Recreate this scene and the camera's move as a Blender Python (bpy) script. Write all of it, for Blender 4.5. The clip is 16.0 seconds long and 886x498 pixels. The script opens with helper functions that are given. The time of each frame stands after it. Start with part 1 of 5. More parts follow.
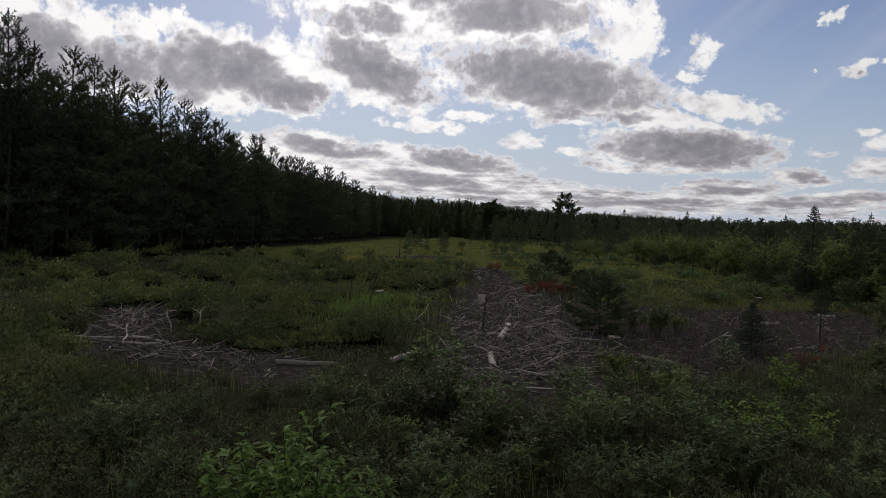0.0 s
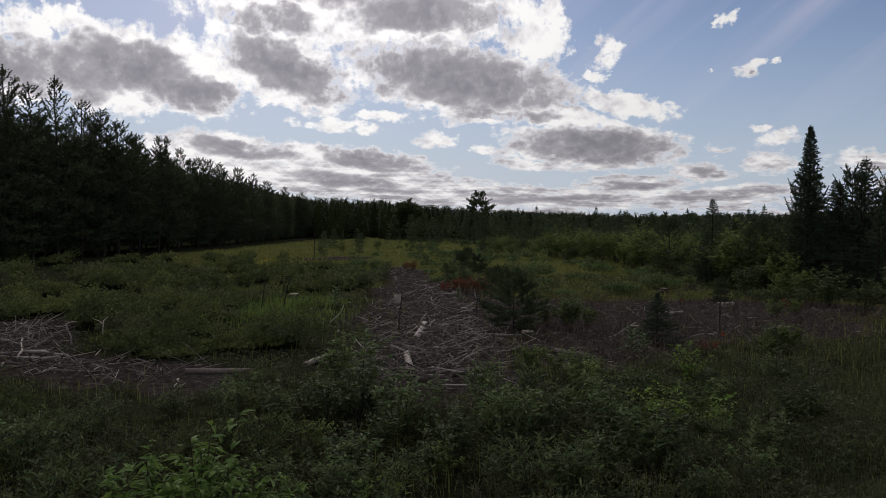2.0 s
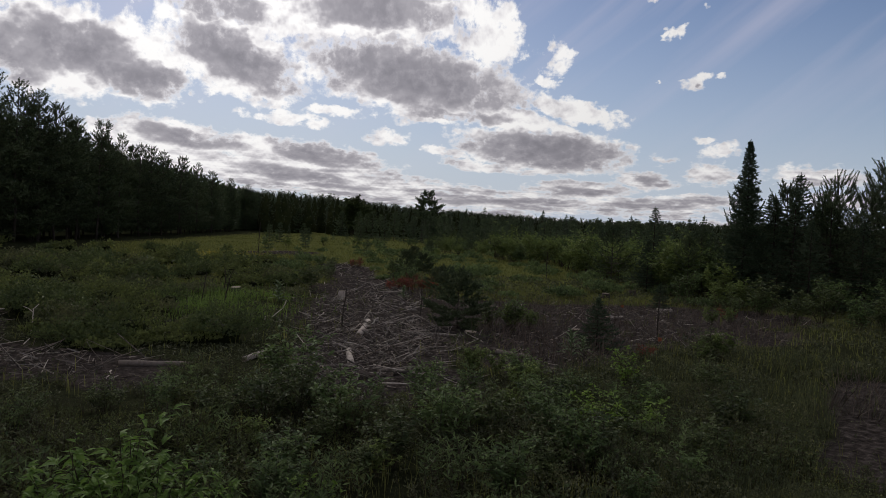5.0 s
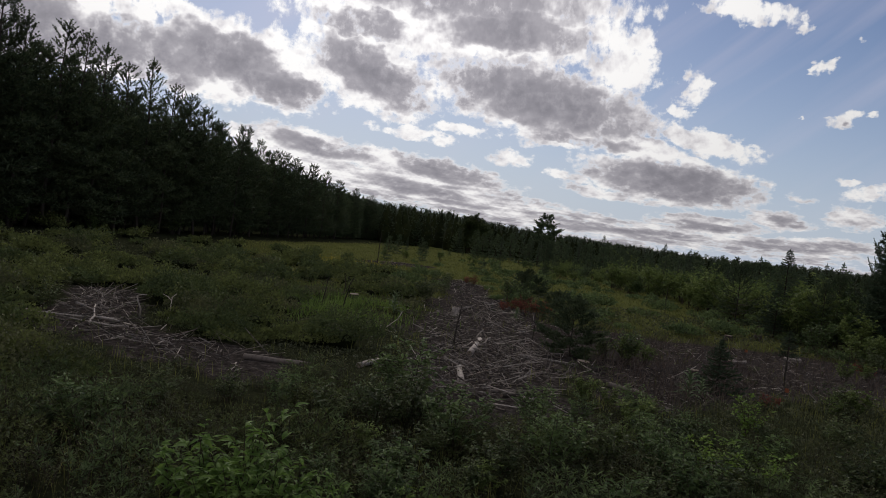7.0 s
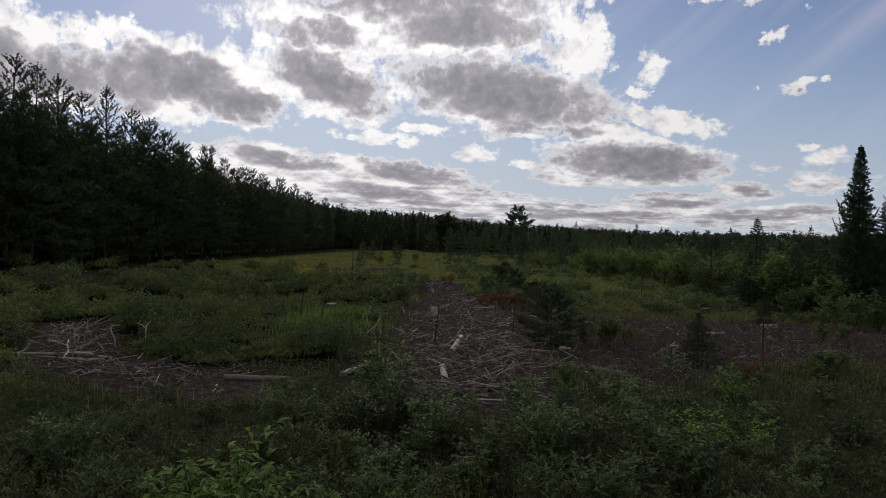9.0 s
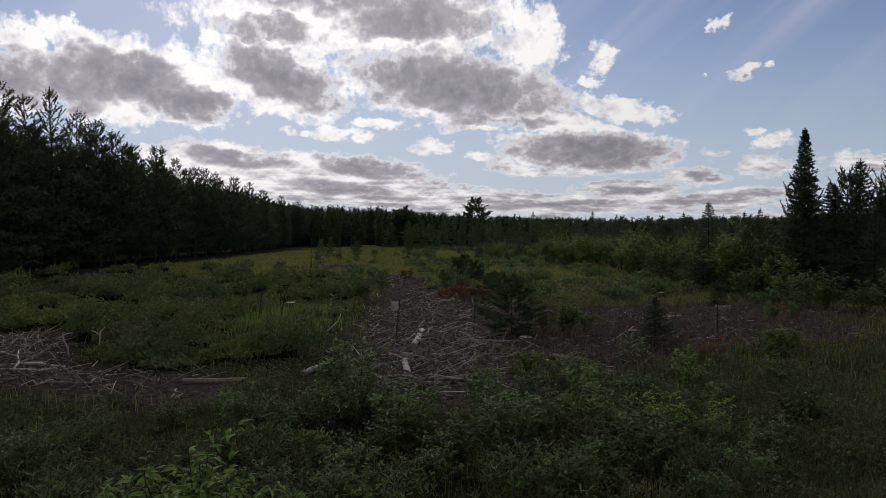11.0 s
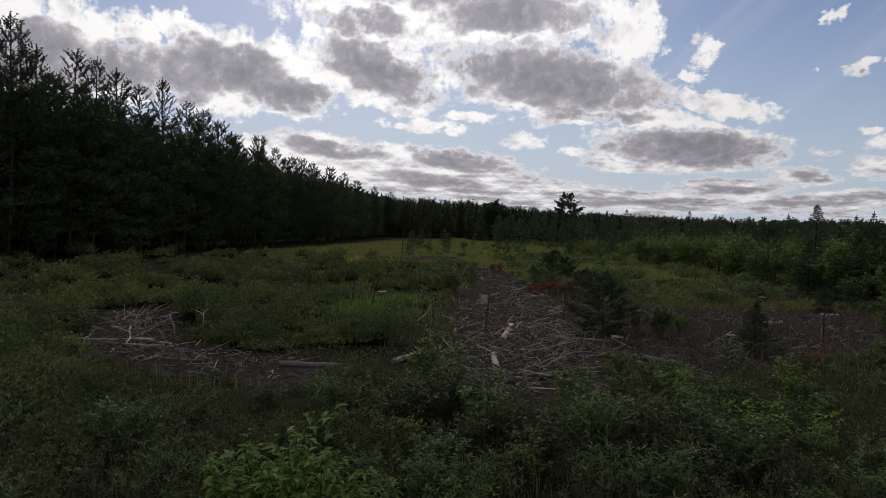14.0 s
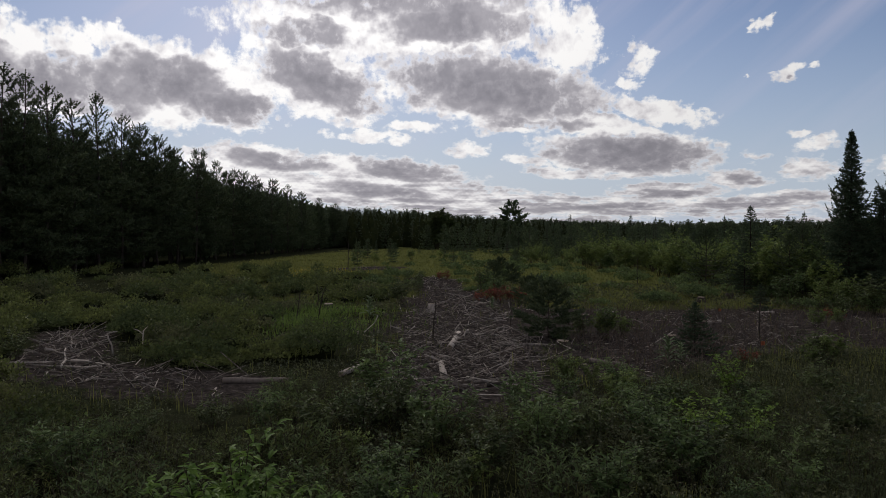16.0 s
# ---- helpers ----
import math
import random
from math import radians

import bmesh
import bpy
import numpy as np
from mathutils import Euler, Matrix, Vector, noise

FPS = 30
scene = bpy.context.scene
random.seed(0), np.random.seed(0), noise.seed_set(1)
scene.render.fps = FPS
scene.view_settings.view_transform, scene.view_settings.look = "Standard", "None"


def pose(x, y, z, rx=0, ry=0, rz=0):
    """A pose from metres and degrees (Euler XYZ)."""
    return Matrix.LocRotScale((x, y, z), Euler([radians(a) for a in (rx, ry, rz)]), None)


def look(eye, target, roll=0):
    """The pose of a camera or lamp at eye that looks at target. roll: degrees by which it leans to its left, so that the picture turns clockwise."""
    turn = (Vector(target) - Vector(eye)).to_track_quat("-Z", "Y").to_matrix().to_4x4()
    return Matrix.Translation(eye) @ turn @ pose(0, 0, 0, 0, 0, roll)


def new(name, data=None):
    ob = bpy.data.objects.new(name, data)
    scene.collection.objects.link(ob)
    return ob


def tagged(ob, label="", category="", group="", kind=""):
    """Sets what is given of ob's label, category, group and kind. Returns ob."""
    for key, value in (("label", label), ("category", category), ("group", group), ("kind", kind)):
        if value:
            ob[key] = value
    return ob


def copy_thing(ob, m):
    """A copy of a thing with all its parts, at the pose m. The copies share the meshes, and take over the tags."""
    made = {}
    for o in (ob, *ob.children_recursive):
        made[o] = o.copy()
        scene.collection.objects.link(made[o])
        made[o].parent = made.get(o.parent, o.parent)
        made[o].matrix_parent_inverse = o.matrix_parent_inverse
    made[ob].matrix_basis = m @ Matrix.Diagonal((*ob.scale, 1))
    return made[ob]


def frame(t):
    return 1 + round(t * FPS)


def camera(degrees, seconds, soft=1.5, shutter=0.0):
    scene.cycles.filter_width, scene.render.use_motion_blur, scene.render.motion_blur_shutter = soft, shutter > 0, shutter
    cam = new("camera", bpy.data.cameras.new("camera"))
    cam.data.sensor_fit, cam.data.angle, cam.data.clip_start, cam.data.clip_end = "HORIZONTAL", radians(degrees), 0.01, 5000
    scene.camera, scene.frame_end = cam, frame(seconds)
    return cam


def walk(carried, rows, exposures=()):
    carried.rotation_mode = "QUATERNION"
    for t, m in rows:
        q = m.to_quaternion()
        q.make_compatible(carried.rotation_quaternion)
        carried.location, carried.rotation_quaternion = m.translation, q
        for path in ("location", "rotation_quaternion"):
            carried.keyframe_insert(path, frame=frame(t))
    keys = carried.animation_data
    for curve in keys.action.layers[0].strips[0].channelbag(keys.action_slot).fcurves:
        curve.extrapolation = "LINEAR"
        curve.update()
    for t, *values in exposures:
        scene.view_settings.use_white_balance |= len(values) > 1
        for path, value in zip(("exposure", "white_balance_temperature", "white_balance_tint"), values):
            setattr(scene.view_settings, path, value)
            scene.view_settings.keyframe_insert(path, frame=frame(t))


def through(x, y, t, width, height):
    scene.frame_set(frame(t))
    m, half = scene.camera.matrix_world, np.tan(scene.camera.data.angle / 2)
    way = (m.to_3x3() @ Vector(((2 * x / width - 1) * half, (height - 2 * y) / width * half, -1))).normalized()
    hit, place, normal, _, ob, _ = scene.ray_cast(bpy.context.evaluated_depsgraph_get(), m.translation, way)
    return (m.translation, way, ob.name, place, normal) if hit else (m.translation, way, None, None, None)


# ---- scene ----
# ---------- camera ----------
cam = camera(62.0, 16.0, soft=0.5)
EYE = 2.0
ROWS = [
    (0.0, -0.024, 88.25, -2.00, 0.06),
    (0.5, -0.020, 88.44, -2.01, -1.19),
    (1.0, 0.000, 88.53, -1.48, -2.78),
    (1.5, 0.016, 88.41, -0.47, -5.01),
    (2.0, 0.022, 88.36, -0.64, -6.47),
    (2.5, 0.018, 88.30, -0.90, -7.47),
    (3.0, 0.020, 88.50, -1.22, -8.38),
    (3.2, 0.025, 88.60, -2.12, -9.63),
    (5.3, 0.042, 88.38, -2.82, -10.50),
    (5.5, 0.037, 88.44, -3.37, -9.66),
    (6.0, 0.004, 88.54, -7.40, -6.62),
    (6.5, -0.034, 89.14, -8.48, -2.95),
    (7.0, -0.034, 89.16, -7.41, -1.47),
    (7.5, -0.032, 89.13, -7.41, -1.12),
    (8.0, -0.026, 89.12, -7.01, -1.23),
    (8.5, -0.010, 89.21, -4.70, -2.04),
    (9.0, 0.012, 89.33, -1.95, -3.51),
    (9.5, 0.027, 89.10, -0.06, -5.55),
    (10.0, 0.026, 88.94, 0.40, -6.54),
    (12.3, 0.012, 88.73, -1.00, -5.79),
    (12.5, -0.002, 88.61, -1.22, -5.08),
    (13.0, -0.016, 88.40, -0.69, -2.43),
    (13.5, -0.022, 88.44, -1.09, -0.50),
    (14.0, -0.028, 88.29, -1.73, 0.23),
    (14.5, -0.021, 88.34, -1.14, 0.38),
    (15.0, -0.008, 88.57, -0.86, -0.47),
    (15.5, 0.005, 88.80, -0.57, -2.18),
    (16.0, 0.010, 89.08, -0.25, -3.92),
]
walk(cam, [(t, pose(x, 0, EYE, a, b, c)) for t, x, a, b, c in ROWS])

# ---------- world: daylight with broken cloud, the sun behind it ----------
SUN_AZ, SUN_EL = -8.0, 34.0
world = bpy.data.worlds.new("sky")
scene.world = world
world.use_nodes = True
wt = world.node_tree
wt.nodes.clear()


def wlink(a, b, i=0, o=0):
    wt.links.new(a.outputs[o], b.inputs[i])


def wmath(op, a, b=None, c=None, clamp=False):
    n = wt.nodes.new("ShaderNodeMath")
    n.operation, n.use_clamp = op, clamp
    for i, v in enumerate((a, b, c)):
        if v is None:
            continue
        if isinstance(v, (int, float)):
            n.inputs[i].default_value = v
        else:
            wt.links.new(v.outputs[0], n.inputs[i])
    return n


sky = wt.nodes.new("ShaderNodeTexSky")
sky.sky_type, sky.sun_disc = "NISHITA", False
sky.sun_elevation, sky.sun_rotation = radians(SUN_EL), radians(SUN_AZ)
sky.air_density, sky.dust_density, sky.ozone_density = 1.0, 0.6, 1.2
coord = wt.nodes.new("ShaderNodeTexCoord")
split = wt.nodes.new("ShaderNodeSeparateXYZ")
wlink(coord, split, 0, 0)


def axis(i):
    n = wt.nodes.new("ShaderNodeMath")
    n.operation = "MULTIPLY"
    wt.links.new(split.outputs[i], n.inputs[0])
    n.inputs[1].default_value = 1.0
    return n


dx, dy, dz = axis(0), axis(1), axis(2)
az = wmath("MULTIPLY", wmath("ARCTAN2", dx, dy), 57.2958)
el = wmath("MULTIPLY", wmath("ARCSINE", dz), 57.2958)
azel = wt.nodes.new("ShaderNodeCombineXYZ")
wlink(az, azel, 0)
wlink(el, azel, 1)


def wnoise(sx, sy, detail, rough, shift):
    m = wt.nodes.new("ShaderNodeMapping")
    m.inputs["Scale"].default_value = (sx, sy, 1)
    m.inputs["Location"].default_value = (shift, shift * 0.37, 0)
    wlink(azel, m, 0)
    n = wt.nodes.new("ShaderNodeTexNoise")
    n.inputs["Scale"].default_value = 1.0
    n.inputs["Detail"].default_value = detail
    n.inputs["Roughness"].default_value = rough
    wt.links.new(m.outputs[0], n.inputs["Vector"])
    return n


warp = wnoise(0.22, 0.34, 4, 0.6, 3.1)
warp_off = wt.nodes.new("ShaderNodeVectorMath")
warp_off.operation = "MULTIPLY_ADD"
wt.links.new(warp.outputs["Color"], warp_off.inputs[0])
warp_off.inputs[1].default_value = (3.2, 1.8, 0)
warp_off.inputs[2].default_value = (-1.6, -0.9, 0)
# the swirl grows with height, so that the low bands stay flat
lift = wmath("MULTIPLY", el, 0.08, clamp=True)
warp_sc = wt.nodes.new("ShaderNodeVectorMath")
warp_sc.operation = "SCALE"
wt.links.new(warp_off.outputs[0], warp_sc.inputs[0])
wt.links.new(lift.outputs[0], warp_sc.inputs["Scale"])
place = wt.nodes.new("ShaderNodeVectorMath")
wt.links.new(azel.outputs[0], place.inputs[0])
wt.links.new(warp_sc.outputs[0], place.inputs[1])
swirl = wnoise(0.55, 0.85, 3, 0.55, 13.7)
swirl_off = wt.nodes.new("ShaderNodeVectorMath")
swirl_off.operation = "MULTIPLY_ADD"
wt.links.new(swirl.outputs["Color"], swirl_off.inputs[0])
swirl_off.inputs[1].default_value = (3.4, 2.0, 0)
swirl_off.inputs[2].default_value = (-1.7, -1.0, 0)
swirl_sc = wt.nodes.new("ShaderNodeVectorMath")
swirl_sc.operation = "SCALE"
wt.links.new(swirl_off.outputs[0], swirl_sc.inputs[0])
wt.links.new(lift.outputs[0], swirl_sc.inputs["Scale"])
shift = wt.nodes.new("ShaderNodeVectorMath")
wt.links.new(place.outputs[0], shift.inputs[0])
wt.links.new(swirl_sc.outputs[0], shift.inputs[1])


def cloud(kind, a, e, w, h, tilt, weight):
    """One piece of the broken layer, white body or grey core: azimuth, elevation, half width and height in degrees."""
    m = wt.nodes.new("ShaderNodeMapping")
    m.vector_type = "TEXTURE"
    m.inputs["Location"].default_value = (a, e, 0)
    m.inputs["Rotation"].default_value = (0, 0, radians(tilt))
    m.inputs["Scale"].default_value = (w, h, 1)
    wt.links.new(shift.outputs[0], m.inputs[0])
    d = wt.nodes.new("ShaderNodeVectorMath")
    d.operation = "LENGTH"
    wt.links.new(m.outputs[0], d.inputs[0])
    power = wt.nodes.new("ShaderNodeMath")
    power.operation = "POWER"
    wt.links.new(d.outputs["Value"], power.inputs[0])
    power.inputs[1].default_value = 2.0
    fall = wmath("MULTIPLY_ADD", power, -0.8 if kind is GREY else -weight, weight)
    kind[0] = fall if kind[0] is None else wmath("SMOOTH_MAX", kind[0], fall, 0.06)


WHITE, GREY = [None], [None]
cloud(WHITE, -16.7, 10.9, 8.4, 3.49, 0, 1.0)
cloud(WHITE, -22.8, 12.9, 2.0, 1.76, 0, 0.7)
cloud(WHITE, -12.1, 9.6, 4.2, 1.98, 0, 1.0)
cloud(WHITE, -5.7, 11.8, 6.2, 3.14, -20, 1.0)
cloud(WHITE, 1.0, 16.0, 14.6, 2.84, 0, 1.0)
cloud(WHITE, 8.0, 11.1, 10.3, 3.25, -10, 1.05)
cloud(WHITE, 20.0, 9.4, 4.4, 0.99, -12, 0.75)
cloud(WHITE, 18.0, 6.3, 7.9, 1.94, -3, 1.0)
cloud(WHITE, 15.0, 8.6, 6.4, 1.18, -10, 0.8)
cloud(WHITE, 13.6, 14.6, 3.0, 2.48, -40, 0.8)
cloud(WHITE, -0.6, 4.9, 8.2, 1.54, -6, 0.9)
cloud(WHITE, -10.2, 5.6, 6.4, 1.48, -3, 0.9)
cloud(WHITE, -3.0, 9.2, 1.8, 0.75, 0, 0.6)
cloud(WHITE, -2.4, 7.9, 3.0, 0.5, 0, 0.6)
cloud(WHITE, 1.7, 8.4, 2.3, 0.46, 0, 0.6)
cloud(WHITE, 5.9, 6.8, 1.8, 0.73, 0, 0.65)
cloud(WHITE, 0.2, 7.5, 1.3, 0.34, 0, 0.5)
cloud(WHITE, -0.6, 3.4, 18.1, 1.46, -5, 0.9)
cloud(WHITE, 10.3, 2.5, 15.7, 1.05, -2, 0.8)
cloud(WHITE, 21.0, 3.3, 5.0, 0.93, 0, 0.75)
cloud(WHITE, 25.9, 4.3, 2.4, 0.78, 0, 0.75)
cloud(WHITE, 23.1, 2.4, 10.5, 0.67, 0, 0.7)
cloud(WHITE, 30.0, 5.0, 2.5, 0.96, 0, 0.65)
cloud(WHITE, 30.5, 6.5, 1.8, 0.55, 8, 0.55)
cloud(WHITE, 29.8, 7.3, 0.8, 0.32, 0, 0.5)
cloud(WHITE, 29.0, 2.9, 4.5, 0.57, 0, 0.65)
cloud(WHITE, 37.1, 4.9, 3.6, 0.83, 0, 0.7)
cloud(WHITE, 39.4, 3.2, 3.8, 0.59, 0, 0.6)
cloud(WHITE, 18.7, 13.3, 1.3, 1.28, -50, 0.55)
cloud(WHITE, 29.0, 11.6, 1.1, 0.77, 10, 0.6)
cloud(WHITE, 27.2, 15.1, 0.9, 0.49, 15, 0.5)
cloud(WHITE, 26.1, 11.7, 0.4, 0.27, 0, 0.4)
cloud(WHITE, 30.8, 11.9, 0.5, 0.23, 0, 0.4)
cloud(WHITE, 27.0, 6.0, 0.9, 0.24, 0, 0.45)
cloud(WHITE, 17.9, 11.5, 0.8, 0.57, -30, 0.45)
cloud(WHITE, 21.9, 18.5, 3.8, 0.9, -5, 0.7)
cloud(WHITE, 25.7, 17.8, 0.5, 0.44, -40, 0.45)
cloud(WHITE, 29.8, 16.5, 0.4, 0.29, 0, 0.4)
cloud(WHITE, -29.3, 11.5, 6.7, 3.78, 0, 0.9)
cloud(WHITE, -20.7, 14.1, 2.3, 0.91, -10, 0.6)
cloud(WHITE, 1.4, 18.2, 14.1, 2.28, 0, 0.8)
cloud(GREY, -16.7, 11.3, 4.5, 1.74, -6, 1.0)
cloud(GREY, -20.5, 9.9, 3.8, 1.7, 0, 0.8)
cloud(GREY, -12.1, 9.5, 3.5, 1.39, 0, 1.0)
cloud(GREY, -5.3, 11.6, 4.9, 1.78, -18, 0.95)
cloud(GREY, 7.6, 11.4, 8.1, 2.16, -9, 1.05)
cloud(GREY, 13.4, 10.0, 3.4, 1.0, -10, 0.75)
cloud(GREY, 4.4, 15.9, 6.5, 1.51, 0, 0.85)
cloud(GREY, -7.0, 15.1, 4.9, 1.16, 0, 0.7)
cloud(GREY, 18.2, 6.3, 6.3, 1.35, -3, 1.05)
cloud(GREY, 12.0, 8.6, 5.0, 0.63, -3, 0.65)
cloud(GREY, 0.7, 5.2, 4.3, 0.9, -8, 0.95)
cloud(GREY, -9.0, 5.7, 4.4, 0.74, -4, 0.75)
cloud(GREY, -0.6, 3.4, 6.0, 0.69, -7, 0.8)
cloud(GREY, 8.1, 4.0, 3.1, 0.43, -5, 0.75)
cloud(GREY, 21.0, 3.3, 3.5, 0.42, 0, 0.75)
cloud(GREY, 26.1, 4.3, 1.7, 0.53, 0, 0.75)
cloud(GREY, 29.7, 2.9, 3.0, 0.32, 0, 0.65)
cloud(GREY, 11.2, 2.7, 5.7, 0.35, -3, 0.65)
cloud(GREY, 3.3, 2.2, 5.7, 0.3, -3, 0.65)
cloud(GREY, 16.8, 2.4, 4.7, 0.3, 0, 0.7)
cloud(GREY, 25.1, 2.4, 5.5, 0.25, 0, 0.7)
cloud(GREY, 15.1, 3.4, 2.8, 0.34, -3, 0.65)
cloud(GREY, 37.1, 4.6, 3.0, 0.41, 0, 0.7)
cloud(GREY, 30.2, 4.6, 2.2, 0.44, 0, 0.22)
cloud(GREY, -28.2, 11.2, 3.7, 1.9, -8, 0.85)
cloud(GREY, -22.9, 11.2, 2.2, 1.53, 0, 0.5)
cloud(GREY, 29.4, 11.4, 0.7, 0.35, 0, 0.3)
cloud(GREY, 0.5, 18.1, 12.8, 1.9, 0, 0.7)
cloud(GREY, -5.7, 2.2, 5.0, 0.25, -5, 0.55)
cloud(WHITE, -24.7, 10.0, 4.7, 2.36, 0, 0.95)
cloud(GREY, -25.4, 10.3, 4.3, 1.88, 0, 0.8)
cloud(WHITE, -30.5, 9.8, 3.6, 2.16, 0, 0.9)
cloud(GREY, -30.2, 9.9, 3.3, 1.63, 0, 0.75)
cloud(WHITE, 10.6, 5.8, 2.2, 0.5, -8, 0.65)
cloud(WHITE, 12.8, 5.0, 3.2, 0.5, -5, 0.65)
cloud(WHITE, 17.5, 4.7, 3.2, 0.4, 0, 0.55)
cloud(WHITE, 8.5, 8.4, 3.2, 0.6, -8, 0.7)

# the same broken layer overhead and behind
n_far = wnoise(0.045, 0.075, 5, 0.55, 11.0)
side = wmath("SUBTRACT", wmath("MULTIPLY", wmath("ABSOLUTE", wmath("SUBTRACT", az, 5.0)), 0.05), 2.2, clamp=True)
high = wmath("MULTIPLY", wmath("SUBTRACT", el, 19.0), 0.12, clamp=True)
away = wmath("MAXIMUM", side, high)
rest = wmath("MULTIPLY", wmath("MULTIPLY_ADD", n_far, 5.0, -2.2), away)
body = wmath("MAXIMUM", WHITE[0], wmath("SUBTRACT", rest, wmath("SUBTRACT", 1.0, away)))
n_band = wnoise(0.10, 1.5, 5, 0.6, 33.0)
low_sky = wmath("SUBTRACT", 1.0, wmath("MULTIPLY", el, 0.13), clamp=True)
bands = wmath("MULTIPLY", wmath("MULTIPLY_ADD", n_band, 2.9, -0.76), low_sky)
body = wmath("SMOOTH_MAX", body, wmath("SUBTRACT", bands, wmath("MULTIPLY", wmath("SUBTRACT", 1.0, low_sky), 2.0)), 0.15)
# the layer seen in perspective: lumps shrink and flatten towards the horizon
above = wmath("ADD", wmath("MAXIMUM", el, 0.1), 3.0)
layer = wt.nodes.new("ShaderNodeCombineXYZ")
wlink(wmath("MULTIPLY", az, 0.85), layer, 0)
wlink(wmath("MULTIPLY", wmath("LOGARITHM", above, 2.71828), 12.0), layer, 1)


def on_layer(kind, scale, detail, rough, shift, rise=0.0):
    """A noise or a billow over the cloud layer; rise moves it up towards the sun."""
    m = wt.nodes.new("ShaderNodeMapping")
    m.inputs["Location"].default_value = (shift, shift * 0.61 + rise, 0)
    wlink(layer, m, 0)
    n = wt.nodes.new(kind)
    n.inputs["Scale"].default_value, n.inputs["Detail"].default_value, n.inputs["Roughness"].default_value = scale, detail, rough
    if kind == "ShaderNodeTexVoronoi":
        n.voronoi_dimensions, n.normalize = "2D", True
    wt.links.new(m.outputs[0], n.inputs["Vector"])
    return n


n_mid = on_layer("ShaderNodeTexNoise", 0.55, 7, 0.58, 0.7)
puff = on_layer("ShaderNodeTexVoronoi", 0.75, 3.0, 0.55, 8.3)
puff_up = on_layer("ShaderNodeTexVoronoi", 0.75, 3.0, 0.55, 8.3, 0.30)
n_fine = on_layer("ShaderNodeTexNoise", 1.9, 5, 0.62, 5.3)
n_row = wnoise(0.16, 2.3, 6, 0.6, 47.0)
rows_low = wmath("MULTIPLY", wmath("MULTIPLY_ADD", n_row, 3.0, -1.5), wmath("SUBTRACT", 0.95, wmath("MULTIPLY", el, 0.15), clamp=True))
dens = wmath("ADD", body, wmath("MULTIPLY_ADD", n_mid, 0.9, -0.45))
dens = wmath("ADD", wmath("ADD", dens, rows_low), wmath("ADD", wmath("MULTIPLY_ADD", puff, -1.3, 0.36), wmath("MULTIPLY_ADD", n_fine, 1.0, -0.5)))
cover = wt.nodes.new("ShaderNodeMapRange")
cover.interpolation_type = "SMOOTHSTEP"
wlink(dens, cover, 0)
cover.inputs[1].default_value, cover.inputs[2].default_value = -0.06, 0.42
n_lump = on_layer("ShaderNodeTexNoise", 0.32, 4, 0.5, 21.0)
n_soft = on_layer("ShaderNodeTexNoise", 0.6, 3, 0.45, 2.9)
within = wmath("MAXIMUM", GREY[0], wmath("SUBTRACT", wmath("MAXIMUM", rest, wmath("MULTIPLY", bands, 0.6)), 0.1))
depth = wmath("ADD", wmath("MULTIPLY_ADD", within, 0.92, 0.12), wmath("MULTIPLY_ADD", n_soft, 0.9, -0.45))
depth = wmath("ADD", wmath("ADD", depth, wmath("MULTIPLY", rows_low, 0.75)), wmath("MULTIPLY_ADD", n_lump, 0.7, -0.35))
# the sides of the lumps that face the light are paler than their undersides
depth = wmath("ADD", depth, wmath("MULTIPLY", wmath("SUBTRACT", puff, puff_up), -0.7))
depth = wmath("MULTIPLY", wmath("MINIMUM", depth, wmath("MULTIPLY_ADD", dens, 0.95, -0.03)), 0.85)
shade = wt.nodes.new("ShaderNodeValToRGB")
wlink(depth, shade, 0)
cr = shade.color_ramp
cr.elements[0].position, cr.elements[0].color = 0.02, (0.95, 0.935, 0.93, 1)
cr.elements[1].position, cr.elements[1].color = 1.0, (0.235, 0.228, 0.258, 1)
for p, c in ((0.13, (0.82, 0.80, 0.815, 1)), (0.27, (0.58, 0.56, 0.59, 1)), (0.44, (0.385, 0.370, 0.405, 1)), (0.70, (0.295, 0.284, 0.318, 1))):
    e_ = cr.elements.new(p)
    e_.color = c
# brighter rims towards the hidden sun
sunward = wt.nodes.new("ShaderNodeVectorMath")
sunward.operation = "DOT_PRODUCT"
wt.links.new(coord.outputs[0], sunward.inputs[0])
sunward.inputs[1].default_value = (math.sin(radians(SUN_AZ)) * math.cos(radians(SUN_EL)), math.cos(radians(SUN_AZ)) * math.cos(radians(SUN_EL)), math.sin(radians(SUN_EL)))
glow = wt.nodes.new("ShaderNodeMapRange")
wt.links.new(sunward.outputs["Value"], glow.inputs[0])
glow.inputs[1].default_value, glow.inputs[2].default_value = 0.78, 1.0
glow.inputs[3].default_value, glow.inputs[4].default_value = 0.83, 1.19
cloud_bg = wt.nodes.new("ShaderNodeBackground")
wlink(shade, cloud_bg, 0)
wlink(glow, cloud_bg, 1)
sky_tint = wt.nodes.new("ShaderNodeMix")
sky_tint.data_type, sky_tint.blend_type = "RGBA", "MULTIPLY"
sky_tint.inputs["Factor"].default_value = 1.0
wt.links.new(sky.outputs[0], sky_tint.inputs["A"])
sky_tint.inputs["B"].default_value = (0.92, 0.945, 1.10, 1)
haze = wt.nodes.new("ShaderNodeMix")
haze.data_type = "RGBA"
wt.links.new(wmath("POWER", wmath("SUBTRACT", 1.0, wmath("MULTIPLY", el, 0.055), clamp=True), 1.6).outputs[0], haze.inputs["Factor"])
